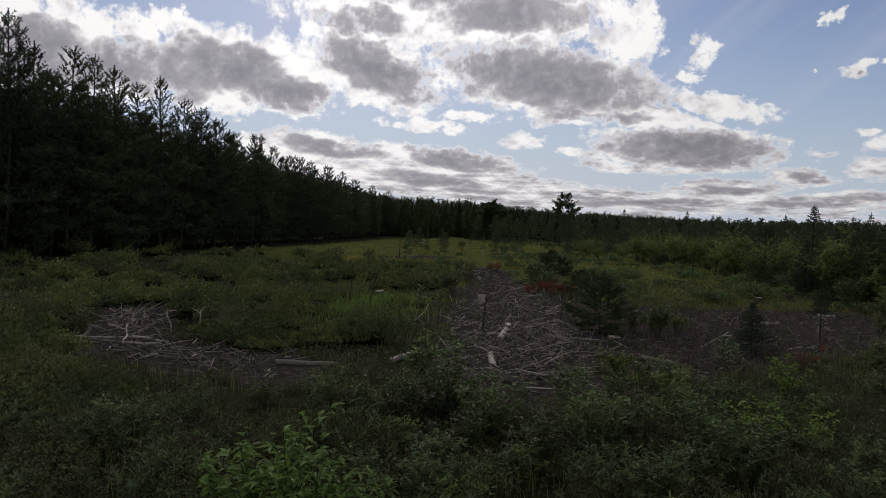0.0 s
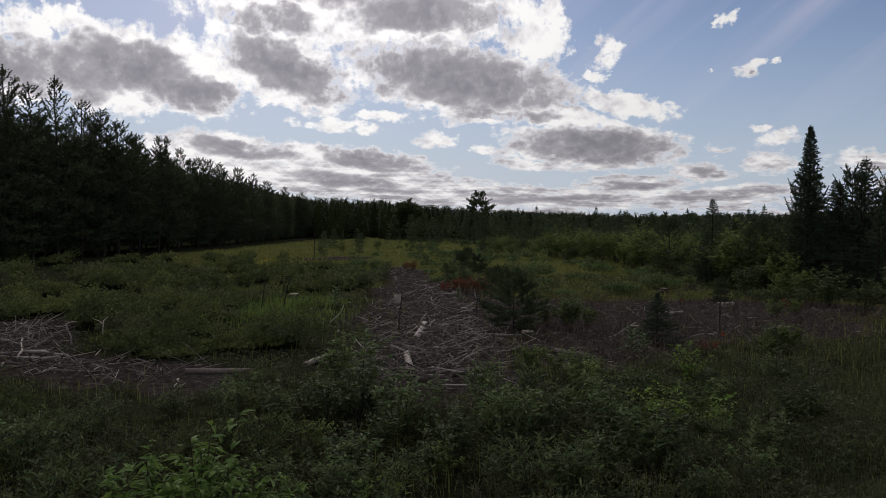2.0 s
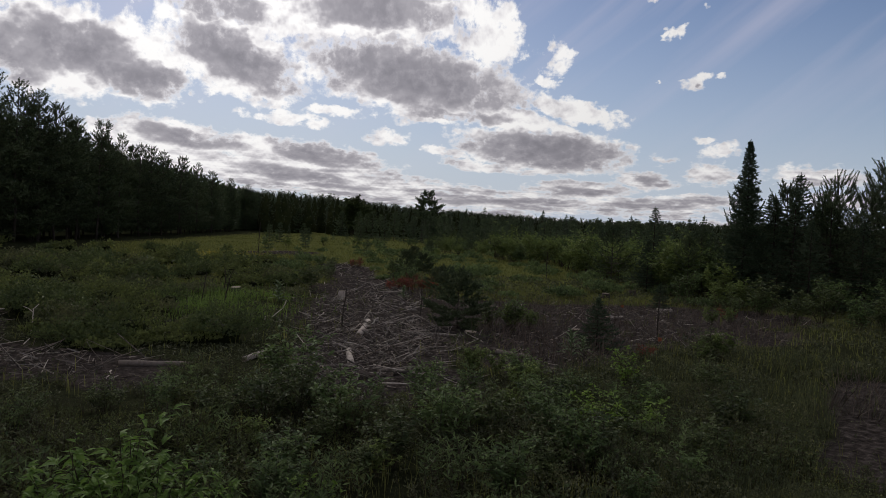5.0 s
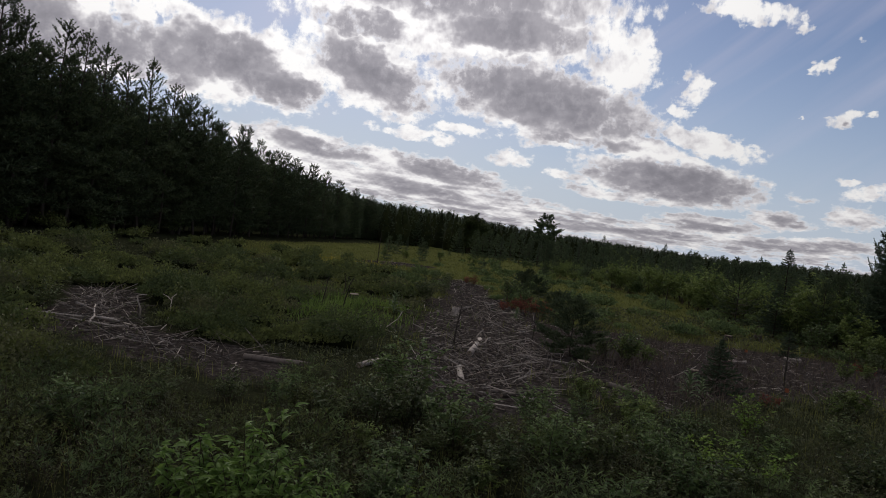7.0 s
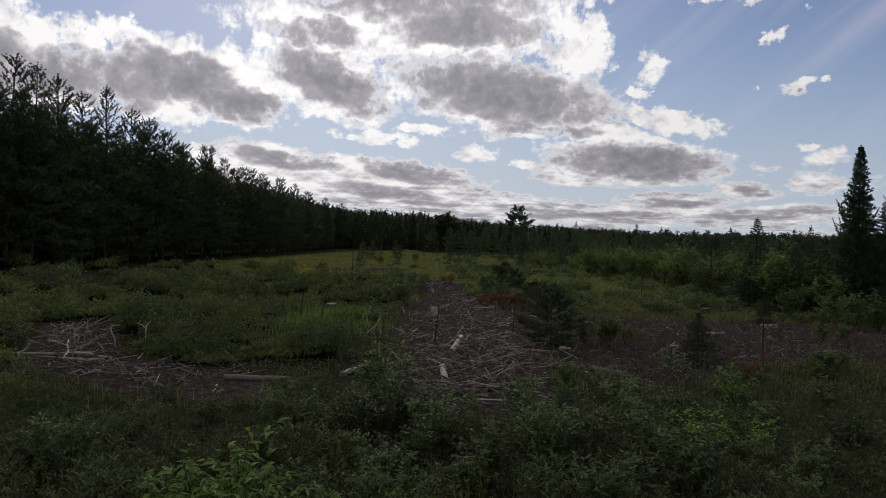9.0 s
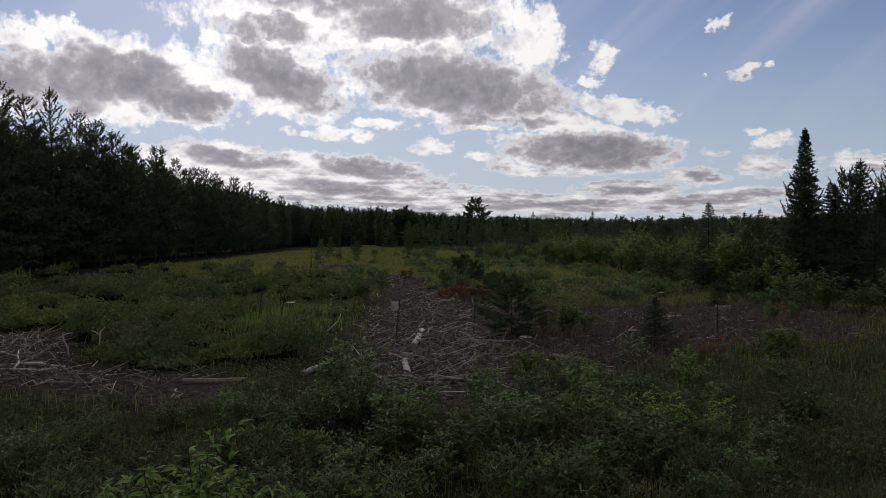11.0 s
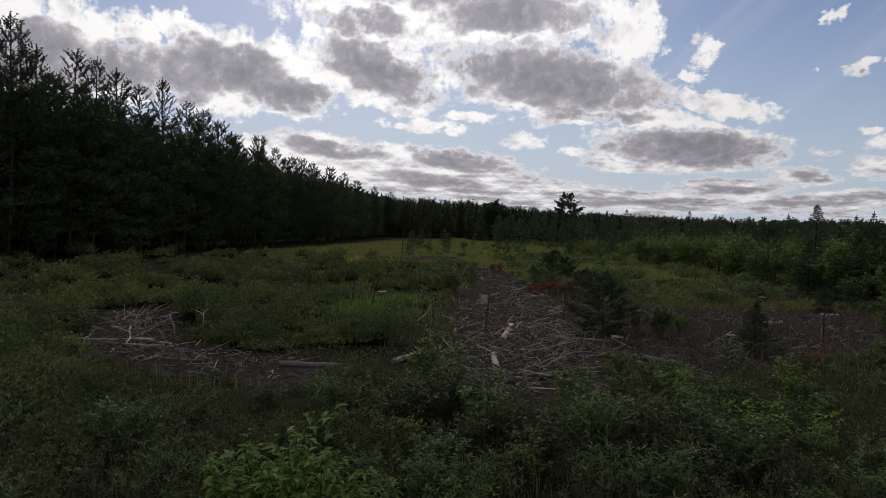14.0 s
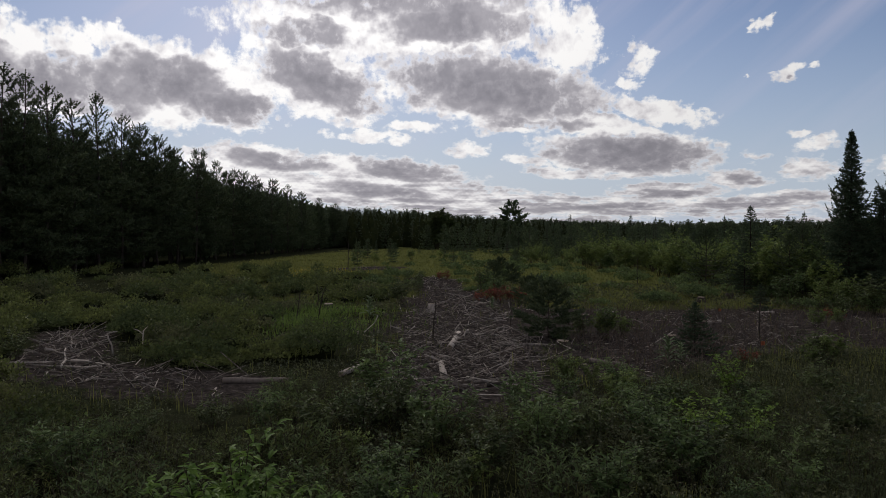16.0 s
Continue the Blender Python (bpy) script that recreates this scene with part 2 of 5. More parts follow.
wt.links.new(sky_tint.outputs["Result"], haze.inputs["A"])
haze.inputs["B"].default_value = (7.7, 8.8, 10.7, 1)
# thin high streaks in the clear part
st_map = wt.nodes.new("ShaderNodeMapping")
st_map.vector_type = "TEXTURE"
st_map.inputs["Rotation"].default_value = (0, 0, radians(38))
st_map.inputs["Scale"].default_value = (33, 3.1, 1)
wlink(azel, st_map, 0)
st = wt.nodes.new("ShaderNodeTexNoise")
st.inputs["Scale"].default_value, st.inputs["Detail"].default_value = 1.0, 4
wt.links.new(st_map.outputs[0], st.inputs["Vector"])
streak = wmath("MULTIPLY", wmath("MULTIPLY_ADD", st, 2.1, -0.97, clamp=True), wmath("MULTIPLY_ADD", el, 0.045, -0.12, clamp=True))
thin = wt.nodes.new("ShaderNodeMix")
thin.data_type = "RGBA"
wt.links.new(streak.outputs[0], thin.inputs["Factor"])
wt.links.new(haze.outputs["Result"], thin.inputs["A"])
thin.inputs["B"].default_value = (10.5, 9.8, 11.5, 1)
sky_bg = wt.nodes.new("ShaderNodeBackground")
wt.links.new(thin.outputs["Result"], sky_bg.inputs[0])
sky_bg.inputs[1].default_value = 0.058
mixer = wt.nodes.new("ShaderNodeMixShader")
wlink(cover, mixer, 0)
wlink(sky_bg, mixer, 1)
wlink(cloud_bg, mixer, 2)
wout = wt.nodes.new("ShaderNodeOutputWorld")
wlink(mixer, wout, 0)

sun = new("sun", bpy.data.lights.new("sun", "SUN"))
sun.data.energy, sun.data.angle, sun.data.color = 1.2, radians(10), (1.0, 0.93, 0.84)
sun.matrix_world = look((0, 0, 30), (-math.sin(radians(SUN_AZ)) * 30, -math.cos(radians(SUN_AZ)) * 30, 30 - 30 * math.tan(radians(SUN_EL))))
scene.view_settings.exposure = 0.0

# ---------- materials ----------


def material(name, build):
    m = bpy.data.materials.new(name)
    m.use_nodes = True
    nt = m.node_tree
    nt.nodes.clear()
    out = nt.nodes.new("ShaderNodeOutputMaterial")
    nt.links.new(build(nt).outputs[0], out.inputs[0])
    return m


def ramp(nt, src, out, stops):
    r = nt.nodes.new("ShaderNodeValToRGB")
    nt.links.new(src.outputs[out], r.inputs[0])
    r.color_ramp.elements[0].position, r.color_ramp.elements[0].color = stops[0][0], (*stops[0][1], 1)
    r.color_ramp.elements[1].position, r.color_ramp.elements[1].color = stops[-1][0], (*stops[-1][1], 1)
    for p, c in stops[1:-1]:
        r.color_ramp.elements.new(p).color = (*c, 1)
    return r


def tex_noise(nt, scale, detail=4, rough=0.6, stretch=None):
    c = nt.nodes.new("ShaderNodeTexCoord")
    n = nt.nodes.new("ShaderNodeTexNoise")
    n.inputs["Scale"].default_value, n.inputs["Detail"].default_value, n.inputs["Roughness"].default_value = scale, detail, rough
    src = c.outputs["Object"]
    if stretch:
        m = nt.nodes.new("ShaderNodeMapping")
        m.inputs["Scale"].default_value = stretch
        nt.links.new(src, m.inputs[0])
        src = m.outputs[0]
    nt.links.new(src, n.inputs["Vector"])
    return n


def leaf_material(name, dark, light, through=0.3, gloss=0.13, rough=0.6):
    def build(nt):
        geo = nt.nodes.new("ShaderNodeNewGeometry")
        info = nt.nodes.new("ShaderNodeObjectInfo")
        add = nt.nodes.new("ShaderNodeMath")
        add.operation = "MULTIPLY_ADD"
        nt.links.new(info.outputs["Random"], add.inputs[0])
        add.inputs[1].default_value = 0.35
        half = nt.nodes.new("ShaderNodeMath")
        half.operation = "MULTIPLY"
        nt.links.new(geo.outputs["Random Per Island"], half.inputs[0])
        half.inputs[1].default_value = 0.65
        nt.links.new(half.outputs[0], add.inputs[2])
        col = ramp(nt, add, 0, [(0.0, dark), (0.75, light), (1.0, tuple(min(1, c * 1.35) for c in light))])
        big = tex_noise(nt, 1.3, 3)
        var = ramp(nt, big, 0, [(0.32, (0.62, 0.64, 0.62)), (0.68, (1.28, 1.2, 1.05))])
        mul = nt.nodes.new("ShaderNodeMix")
        mul.data_type, mul.blend_type = "RGBA", "MULTIPLY"
        mul.inputs["Factor"].default_value = 1.0
        nt.links.new(col.outputs[0], mul.inputs["A"])
        nt.links.new(var.outputs[0], mul.inputs["B"])
        b = nt.nodes.new("ShaderNodeBsdfPrincipled")
        nt.links.new(mul.outputs["Result"], b.inputs["Base Color"])
        b.inputs["Roughness"].default_value, b.inputs["Specular IOR Level"].default_value = rough, gloss
        t = nt.nodes.new("ShaderNodeBsdfTranslucent")
        nt.links.new(mul.outputs["Result"], t.inputs[0])
        mix = nt.nodes.new("ShaderNodeMixShader")
        mix.inputs[0].default_value = through
        nt.links.new(b.outputs[0], mix.inputs[1])
        nt.links.new(t.outputs[0], mix.inputs[2])
        return mix
    return material(name, build)


def wood_material(name, dark, light, scale=6.0, rough=0.85, bump=0.5, low=0.45):
    def build(nt):
        n = tex_noise(nt, scale, 6, 0.65, (3, 3, 0.6))
        info = nt.nodes.new("ShaderNodeObjectInfo")
        geo = nt.nodes.new("ShaderNodeNewGeometry")
        mixv = nt.nodes.new("ShaderNodeMath")
        mixv.operation = "MULTIPLY_ADD"
        nt.links.new(geo.outputs["Random Per Island"], mixv.inputs[0])
        mixv.inputs[1].default_value = 0.4
        nt.links.new(n.outputs[0], mixv.inputs[2])
        sh = nt.nodes.new("ShaderNodeMath")
        sh.operation = "MULTIPLY_ADD"
        nt.links.new(info.outputs["Random"], sh.inputs[0])
        sh.inputs[1].default_value = 0.25
        nt.links.new(mixv.outputs[0], sh.inputs[2])
        col = ramp(nt, sh, 0, [(low, dark), (1.0, light)])
        b = nt.nodes.new("ShaderNodeBsdfPrincipled")
        nt.links.new(col.outputs[0], b.inputs["Base Color"])
        b.inputs["Roughness"].default_value, b.inputs["Specular IOR Level"].default_value = rough, 0.12
        bp = nt.nodes.new("ShaderNodeBump")
        bp.inputs["Strength"].default_value, bp.inputs["Distance"].default_value = bump, 0.02
        nt.links.new(n.outputs[0], bp.inputs["Height"])
        nt.links.new(bp.outputs[0], b.inputs["Normal"])
        return b
    return material(name, build)


def ground_build(nt):
    fine = tex_noise(nt, 9.0, 8, 0.7)
    mid = tex_noise(nt, 0.9, 5, 0.6)
    speck = tex_noise(nt, 38.0, 3, 0.6)
    soil = ramp(nt, fine, 0, [(0.36, (0.016, 0.0135, 0.012)), (0.53, (0.045, 0.038, 0.0345)), (0.72, (0.125, 0.107, 0.096))])
    # floor between shrubs: shade under the foliage is darkened into this ramp
    green = ramp(nt, fine, 0, [(0.3, (0.012, 0.013, 0.008)), (0.55, (0.028, 0.031, 0.016)), (0.75, (0.055, 0.056, 0.030))])
    turf = ramp(nt, fine, 0, [(0.3, (0.048, 0.055, 0.019)), (0.5, (0.090, 0.098, 0.032)), (0.72, (0.150, 0.150, 0.053))])
    far = nt.nodes.new("ShaderNodeAttribute")
    far.attribute_name = "turf"
    sward = nt.nodes.new("ShaderNodeMix")
    sward.data_type = "RGBA"
    nt.links.new(far.outputs["Fac"], sward.inputs["Factor"])
    nt.links.new(green.outputs[0], sward.inputs["A"])
    nt.links.new(turf.outputs[0], sward.inputs["B"])
    att = nt.nodes.new("ShaderNodeAttribute")
    att.attribute_name = "litter"
    blend = nt.nodes.new("ShaderNodeMath")
    blend.operation = "MULTIPLY_ADD"
    nt.links.new(mid.outputs[0], blend.inputs[0])
    blend.inputs[1].default_value = 0.9
    nt.links.new(att.outputs["Fac"], blend.inputs[2])
    edge = nt.nodes.new("ShaderNodeMapRange")
    nt.links.new(blend.outputs[0], edge.inputs[0])
    edge.inputs[1].default_value, edge.inputs[2].default_value = 0.62, 0.95
    mix = nt.nodes.new("ShaderNodeMix")
    mix.data_type = "RGBA"
    nt.links.new(edge.outputs[0], mix.inputs["Factor"])
    nt.links.new(sward.outputs["Result"], mix.inputs["A"])
    nt.links.new(soil.outputs[0], mix.inputs["B"])
    chips = ramp(nt, speck, 0, [(0.60, (1, 1, 1)), (0.68, (1.9, 1.8, 1.7))])
    mul = nt.nodes.new("ShaderNodeMix")
    mul.data_type, mul.blend_type = "RGBA", "MULTIPLY"
    mul.inputs["Factor"].default_value = 1.0
    nt.links.new(mix.outputs["Result"], mul.inputs["A"])
    nt.links.new(chips.outputs[0], mul.inputs["B"])
    b = nt.nodes.new("ShaderNodeBsdfPrincipled")
    nt.links.new(mul.outputs["Result"], b.inputs["Base Color"])
    b.inputs["Roughness"].default_value = 0.95
    b.inputs["Specular IOR Level"].default_value = 0.0
    bp = nt.nodes.new("ShaderNodeBump")
    bp.inputs["Strength"].default_value, bp.inputs["Distance"].default_value = 0.8, 0.05
    nt.links.new(fine.outputs[0], bp.inputs["Height"])
    nt.links.new(bp.outputs[0], b.inputs["Normal"])
    return b


GROUND = material("ground_litter", ground_build)
BARK = wood_material("pine_bark", (0.014, 0.011, 0.009), (0.055, 0.043, 0.036))
TRUNK = wood_material("plantation_pine_bark", (0.022, 0.018, 0.016), (0.085, 0.070, 0.060), 5.0)
TWIG = wood_material("twig_bark", (0.022, 0.018, 0.012), (0.075, 0.062, 0.042))
GREY_WOOD = wood_material("weathered_wood", (0.035, 0.029, 0.024), (0.42, 0.365, 0.315), 10, low=0.56)
PALE_WOOD = wood_material("bleached_wood", (0.12, 0.103, 0.088), (0.46, 0.40, 0.345), 10)
CUT_WOOD = wood_material("cut_wood", (0.07, 0.055, 0.042), (0.24, 0.19, 0.145), 18)
DARK_WOOD = wood_material("charred_stalk", (0.02, 0.016, 0.013), (0.06, 0.05, 0.04))
NEEDLE = leaf_material("pine_needles", (0.0320, 0.0490, 0.0290), (0.0900, 0.1200, 0.0650), 0.24, 0.12)
# paler than the near needles: distance haze is put into the colour
NEEDLE_FAR = leaf_material("far_needles_hazed", (0.0380, 0.0600, 0.0350), (0.1060, 0.1450, 0.0770), 0.24, 0.12)
# woods foliage, also lightened in colour for the haze of distance
WOODS = leaf_material("distant_conifers_hazed", (0.0380, 0.0540, 0.0350), (0.0900, 0.1180, 0.0700), 0.05, 0.08)
SPRUCE = leaf_material("spruce_needles", (0.0320, 0.0520, 0.0350), (0.0880, 0.1250, 0.0750), 0.2, 0.12)
LEAF_BRIGHT = leaf_material("broad_leaf_bright", (0.0806, 0.1527, 0.0374), (0.2015, 0.3119, 0.0763), 0.42)
LEAF_MID = leaf_material("broad_leaf_mid", (0.0485, 0.0845, 0.0338), (0.1286, 0.1874, 0.0706), 0.36)
LEAF_LIME = leaf_material("young_leaf_lime", (0.0880, 0.1552, 0.0253), (0.1955, 0.3002, 0.0633), 0.4)
LEAF_DARK = leaf_material("shrub_leaf_dark", (0.0355, 0.0541, 0.0237), (0.0965, 0.1256, 0.0498), 0.3)
LEAF_OLIVE = leaf_material("shrub_leaf_olive", (0.0440, 0.0600, 0.0230), (0.1300, 0.1560, 0.0560), 0.32)
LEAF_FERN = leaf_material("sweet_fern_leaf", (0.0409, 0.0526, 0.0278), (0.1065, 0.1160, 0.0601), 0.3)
LEAF_GREY = leaf_material("woolly_leaf", (0.065, 0.100, 0.052), (0.15, 0.20, 0.11), 0.25, 0.2, 0.8)
LEAF_DEAD = leaf_material("dead_red_foliage", (0.1150, 0.0350, 0.0260), (0.2700, 0.0800, 0.0560), 0.2, 0.2)
LEAF_BROWN = leaf_material("brown_brush", (0.0640, 0.0480, 0.0420), (0.1450, 0.1130, 0.0980), 0.15, 0.2)
GRASS = leaf_material("green_grass", (0.0700, 0.1150, 0.0300), (0.1650, 0.2500, 0.0640), 0.40, 0.08, 0.8)
LEAF_SAP = leaf_material("sapling_leaf", (0.0731, 0.1120, 0.0346), (0.1975, 0.2587, 0.0824), 0.38)
GRASS_MEADOW = leaf_material("meadow_grass", (0.0950, 0.1100, 0.0380), (0.1750, 0.1900, 0.0620), 0.40, 0.06, 0.85)
BROWN_WOOD = wood_material("brown_twigs", (0.03, 0.023, 0.019), (0.20, 0.165, 0.14), 10, low=0.58)
GRASS_DRY = leaf_material("dry_grass", (0.0380, 0.0480, 0.0260), (0.0980, 0.1120, 0.0600), 0.3, 0.06, 0.85)
FLOWER = leaf_material("yellow_flowers", (0.2080, 0.1875, 0.0300), (0.4160, 0.3500, 0.0480), 0.3)
ORANGE = leaf_material("orange_film", (0.30, 0.11, 0.06), (0.36, 0.14, 0.08), 0.4)
# the sweet fern leaf again, with light on it put into brighter colours
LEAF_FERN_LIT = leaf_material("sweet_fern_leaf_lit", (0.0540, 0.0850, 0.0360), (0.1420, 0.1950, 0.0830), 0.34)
# for solid cores: the shade between leaves is put into this dark colour
CORE_SHADE = leaf_material("inner_foliage", (0.0161, 0.0211, 0.0089), (0.0321, 0.0405, 0.0161), 0.0, 0.05, 0.9)

# ---------- mesh helpers ----------


class Geo:
    """Collects triangles and quads."""

    def __init__(self):
        self.v, self.q, self.t, self.n = [], [], [], 0

    def add(self, v, q=None, t=None):
        self.v.append(np.asarray(v, dtype=np.float32).reshape(-1, 3))
        if q is not None:
            self.q.append(np.asarray(q, dtype=np.int32).reshape(-1, 4) + self.n)
        if t is not None:
            self.t.append(np.asarray(t, dtype=np.int32).reshape(-1, 3) + self.n)
        self.n += len(self.v[-1])
        return self

    def mesh(self, name, mat, smooth=False):
        me = bpy.data.meshes.new(name)
        v = np.concatenate(self.v)
        q = np.concatenate(self.q) if self.q else np.zeros((0, 4), np.int32)
        t = np.concatenate(self.t) if self.t else np.zeros((0, 3), np.int32)
        loops = np.concatenate([q.ravel(), t.ravel()])
        start = np.concatenate([np.arange(len(q)) * 4, len(q) * 4 + np.arange(len(t)) * 3])
        me.vertices.add(len(v))
        me.vertices.foreach_set("co", v.ravel())
        me.loops.add(len(loops))
        me.loops.foreach_set("vertex_index", loops.astype(np.int32))
        me.polygons.add(len(start))
        me.polygons.foreach_set("loop_start", start.astype(np.int32))
        me.polygons.foreach_set("use_smooth", np.full(len(start), smooth))
        me.update(calc_edges=True)
        me.materials.append(mat)
        return me


def unit(a):
    return a / (np.linalg.norm(a, axis=-1, keepdims=True) + 1e-9)


def tubes(geo, p0, p1, r0, r1, n=5):
    """Tapered tubes from p0 to p1."""
    p0, p1 = np.atleast_2d(p0).astype(float), np.atleast_2d(p1).astype(float)
    m = len(p0)
    r0, r1 = np.broadcast_to(r0, m), np.broadcast_to(r1, m)
    d = unit(p1 - p0)
    ref = np.where(np.abs(d[:, 2:3]) > 0.9, np.array([[1.0, 0, 0]]), np.array([[0, 0, 1.0]]))
    s = unit(np.cross(d, ref))
    u = np.cross(s, d)
    a = np.arange(n) * 2 * np.pi / n
    ring = s[:, None] * np.cos(a)[None, :, None] + u[:, None] * np.sin(a)[None, :, None]
    v = np.concatenate([p0[:, None] + ring * r0[:, None, None], p1[:, None] + ring * r1[:, None, None]], 1)
    i = np.arange(n)
    j = (i + 1) % n
    q = np.stack([i, j, j + n, i + n], 1)[None] + (np.arange(m) * 2 * n)[:, None, None]
    geo.add(v, q)


def chain(geo, pts, radii, n=7, cap=True):
    """One smooth tube through points, closed at both ends."""
    pts = np.asarray(pts, float)
    k = len(pts)
    d = unit(np.gradient(pts, axis=0))
    ref = np.array([1.0, 0, 0]) if abs(d[0][2]) > 0.8 else np.array([0, 0, 1.0])
    s = unit(np.cross(d, ref))
    u = np.cross(s, d)
    a = np.arange(n) * 2 * np.pi / n
    ring = s[:, None] * np.cos(a)[None, :, None] + u[:, None] * np.sin(a)[None, :, None]
    v = (pts[:, None] + ring * np.asarray(radii, float)[:, None, None]).reshape(-1, 3)
    i = np.arange(n)
    j = (i + 1) % n
    q = (np.stack([i, j, j + n, i + n], 1)[None] + (np.arange(k - 1) * n)[:, None, None]).reshape(-1, 4)
    if cap:
        v = np.concatenate([v, pts[:1], pts[-1:]])
        t = np.concatenate([np.stack([j, i, np.full(n, k * n)], 1), np.stack([i + (k - 1) * n, j + (k - 1) * n, np.full(n, k * n + 1)], 1)])
        geo.add(v, q, t)
    else:
        geo.add(v, q)


def leaves(geo, p, d, nrm, length, width, fold=0.25):
    """Small folded leaves, two triangles each."""
    d = unit(d)
    s = unit(np.cross(d, nrm))
    nn = np.cross(s, d)
    m = len(p)
    length, width = np.broadcast_to(length, m)[:, None], np.broadcast_to(width, m)[:, None]
    mid = p + d * length * 0.45 + nn * width * fold
    v = np.stack([p, mid + s * width * 0.5, p + d * length, mid - s * width * 0.5], 1)
    k = (np.arange(m) * 4)[:, None, None]
    geo.add(v, None, np.array([[0, 1, 2], [0, 2, 3]])[None] + k)


def big_leaves(geo, p, d, nrm, length, width, droop=0.25):
    """Larger leaves with a midrib fold and a drooping tip, eight triangles each."""
    d = unit(d)
    s = unit(np.cross(d, nrm))
    nn = np.cross(s, d)
    m = len(p)
    L, W = np.broadcast_to(length, m)[:, None], np.broadcast_to(width, m)[:, None]
    m1 = p + d * L * 0.33 + nn * L * 0.03
    m2 = p + d * L * 0.68 - nn * L * droop * 0.35
    tip = p + d * L - nn * L * droop
    up = nn * W * 0.16
    v = np.stack([p, m1, m2, tip, m1 + s * W * 0.48 + up, m2 + s * W * 0.40 + up, m1 - s * W * 0.48 + up, m2 - s * W * 0.40 + up], 1)
    k = (np.arange(m) * 8)[:, None, None]
    geo.add(v, np.array([[1, 4, 5, 2], [1, 2, 7, 6]])[None] + k, np.array([[0, 4, 1], [0, 1, 6], [2, 5, 3], [2, 3, 7]])[None] + k)


def blades(geo, p, h, lean, width, rng):
    """Bent grass blades, three triangles each."""
    m = len(p)
    a = rng.uniform(0, 2 * np.pi, m)
    out = np.stack([np.cos(a), np.sin(a), np.zeros(m)], 1)
    s = np.stack([-np.sin(a), np.cos(a), np.zeros(m)], 1)
    h = np.broadcast_to(h, m)[:, None]
    lean = np.broadcast_to(lean, m)[:, None]
    w = np.broadcast_to(width, m)[:, None]
    z = np.array([[0, 0, 1.0]])
    mid = p + z * h * 0.6 + out * h * lean * 0.3
    tip = p + z * h * (1 - 0.35 * lean) + out * h * lean
    v = np.stack([p - s * w, p + s * w, mid + s * w * 0.8, mid - s * w * 0.8, tip], 1)
    k = (np.arange(m) * 5)[:, None, None]
    geo.add(v, np.array([[0, 1, 2, 3]])[None] + k, np.array([[3, 2, 4]])[None] + k)


def thing(name, label, category, group="", kind=""):
    return tagged(new(name), label, category, group, kind)


def part(name, geo, mat, parent, label="", smooth=False):
    ob = new(name, geo if isinstance(geo, bpy.types.Mesh) else geo.mesh(name, mat, smooth))
    ob.parent = parent
    if label:
        tagged(ob, label)
    return ob


def put(ob, x, y, turn=0.0, size=1.0, z=None, tip=0.0):
    """A copy of a thing standing on the ground."""
    m = pose(x, y, gz(x, y) if z is None else z, tip, 0, turn) @ Matrix.Diagonal((size, size, size, 1))
    c = copy_thing(ob, m)
    c.matrix_basis = m
    return c


def retire(ob):
    """Removes the first of a kind once its copies stand."""
    for o in (*ob.children_recursive, ob):
        bpy.data.objects.remove(o)


# ---------- ground ----------
def gz(x, y):
    r = math.hypot(x, y)
    fade = min(1.0, max(0.0, (r - 1.0) / 4.0)) * (1.0 if r < 90 else max(0.0, 1 - (r - 90) / 200))
    return fade * (0.10 * noise.noise((x * 0.21, y * 0.21, 0.3)) + 0.04 * noise.noise((x * 0.9, y * 0.9, 4.2)))


def near_line(x, y, x0, y0, x1, y1, r):
    """1 in the core of a strip, falling to 0 at its rim."""
    vx, vy = x1 - x0, y1 - y0
    s = min(1.0, max(0.0, ((x - x0) * vx + (y - y0) * vy) / (vx * vx + vy * vy + 1e-9)))
    d = math.hypot(x - x0 - s * vx, y - y0 - s * vy)
    d += 0.45 * r * noise.noise((x * 0.8, y * 0.8, 9.0))
    return min(1.0, max(0.0, (r - d) / (0.35 * r) + 0.5))


BARE = (
    (-6.2, 15.0, -5.1, 11.6, 0.6), (-5.0, 11.4, -2.2, 9.7, 0.8),
    (1.8, 35.0, 2.1, 23.0, 0.95), (2.1, 23.0, 1.6, 15.0, 1.7), (1.5, 15.0, 1.0, 9.3, 1.2),
    (5.0, 17.5, 10.8, 18.0, 2.5), (4.0, 13.0, 9.0, 14.5, 1.6), (3.4, 10.8, 4.6, 11.5, 0.7), (-2.6, 46.0, -0.6, 47.0, 1.6), (2.4, 16.5, 5.0, 17.0, 1.1), (2.0, 21.5, 3.4, 17.0, 1.3), (4.9, 5.5, 8.2, 9.3, 0.4),
)


def litter(x, y):
    return max(near_line(x, y, *b) for b in BARE)


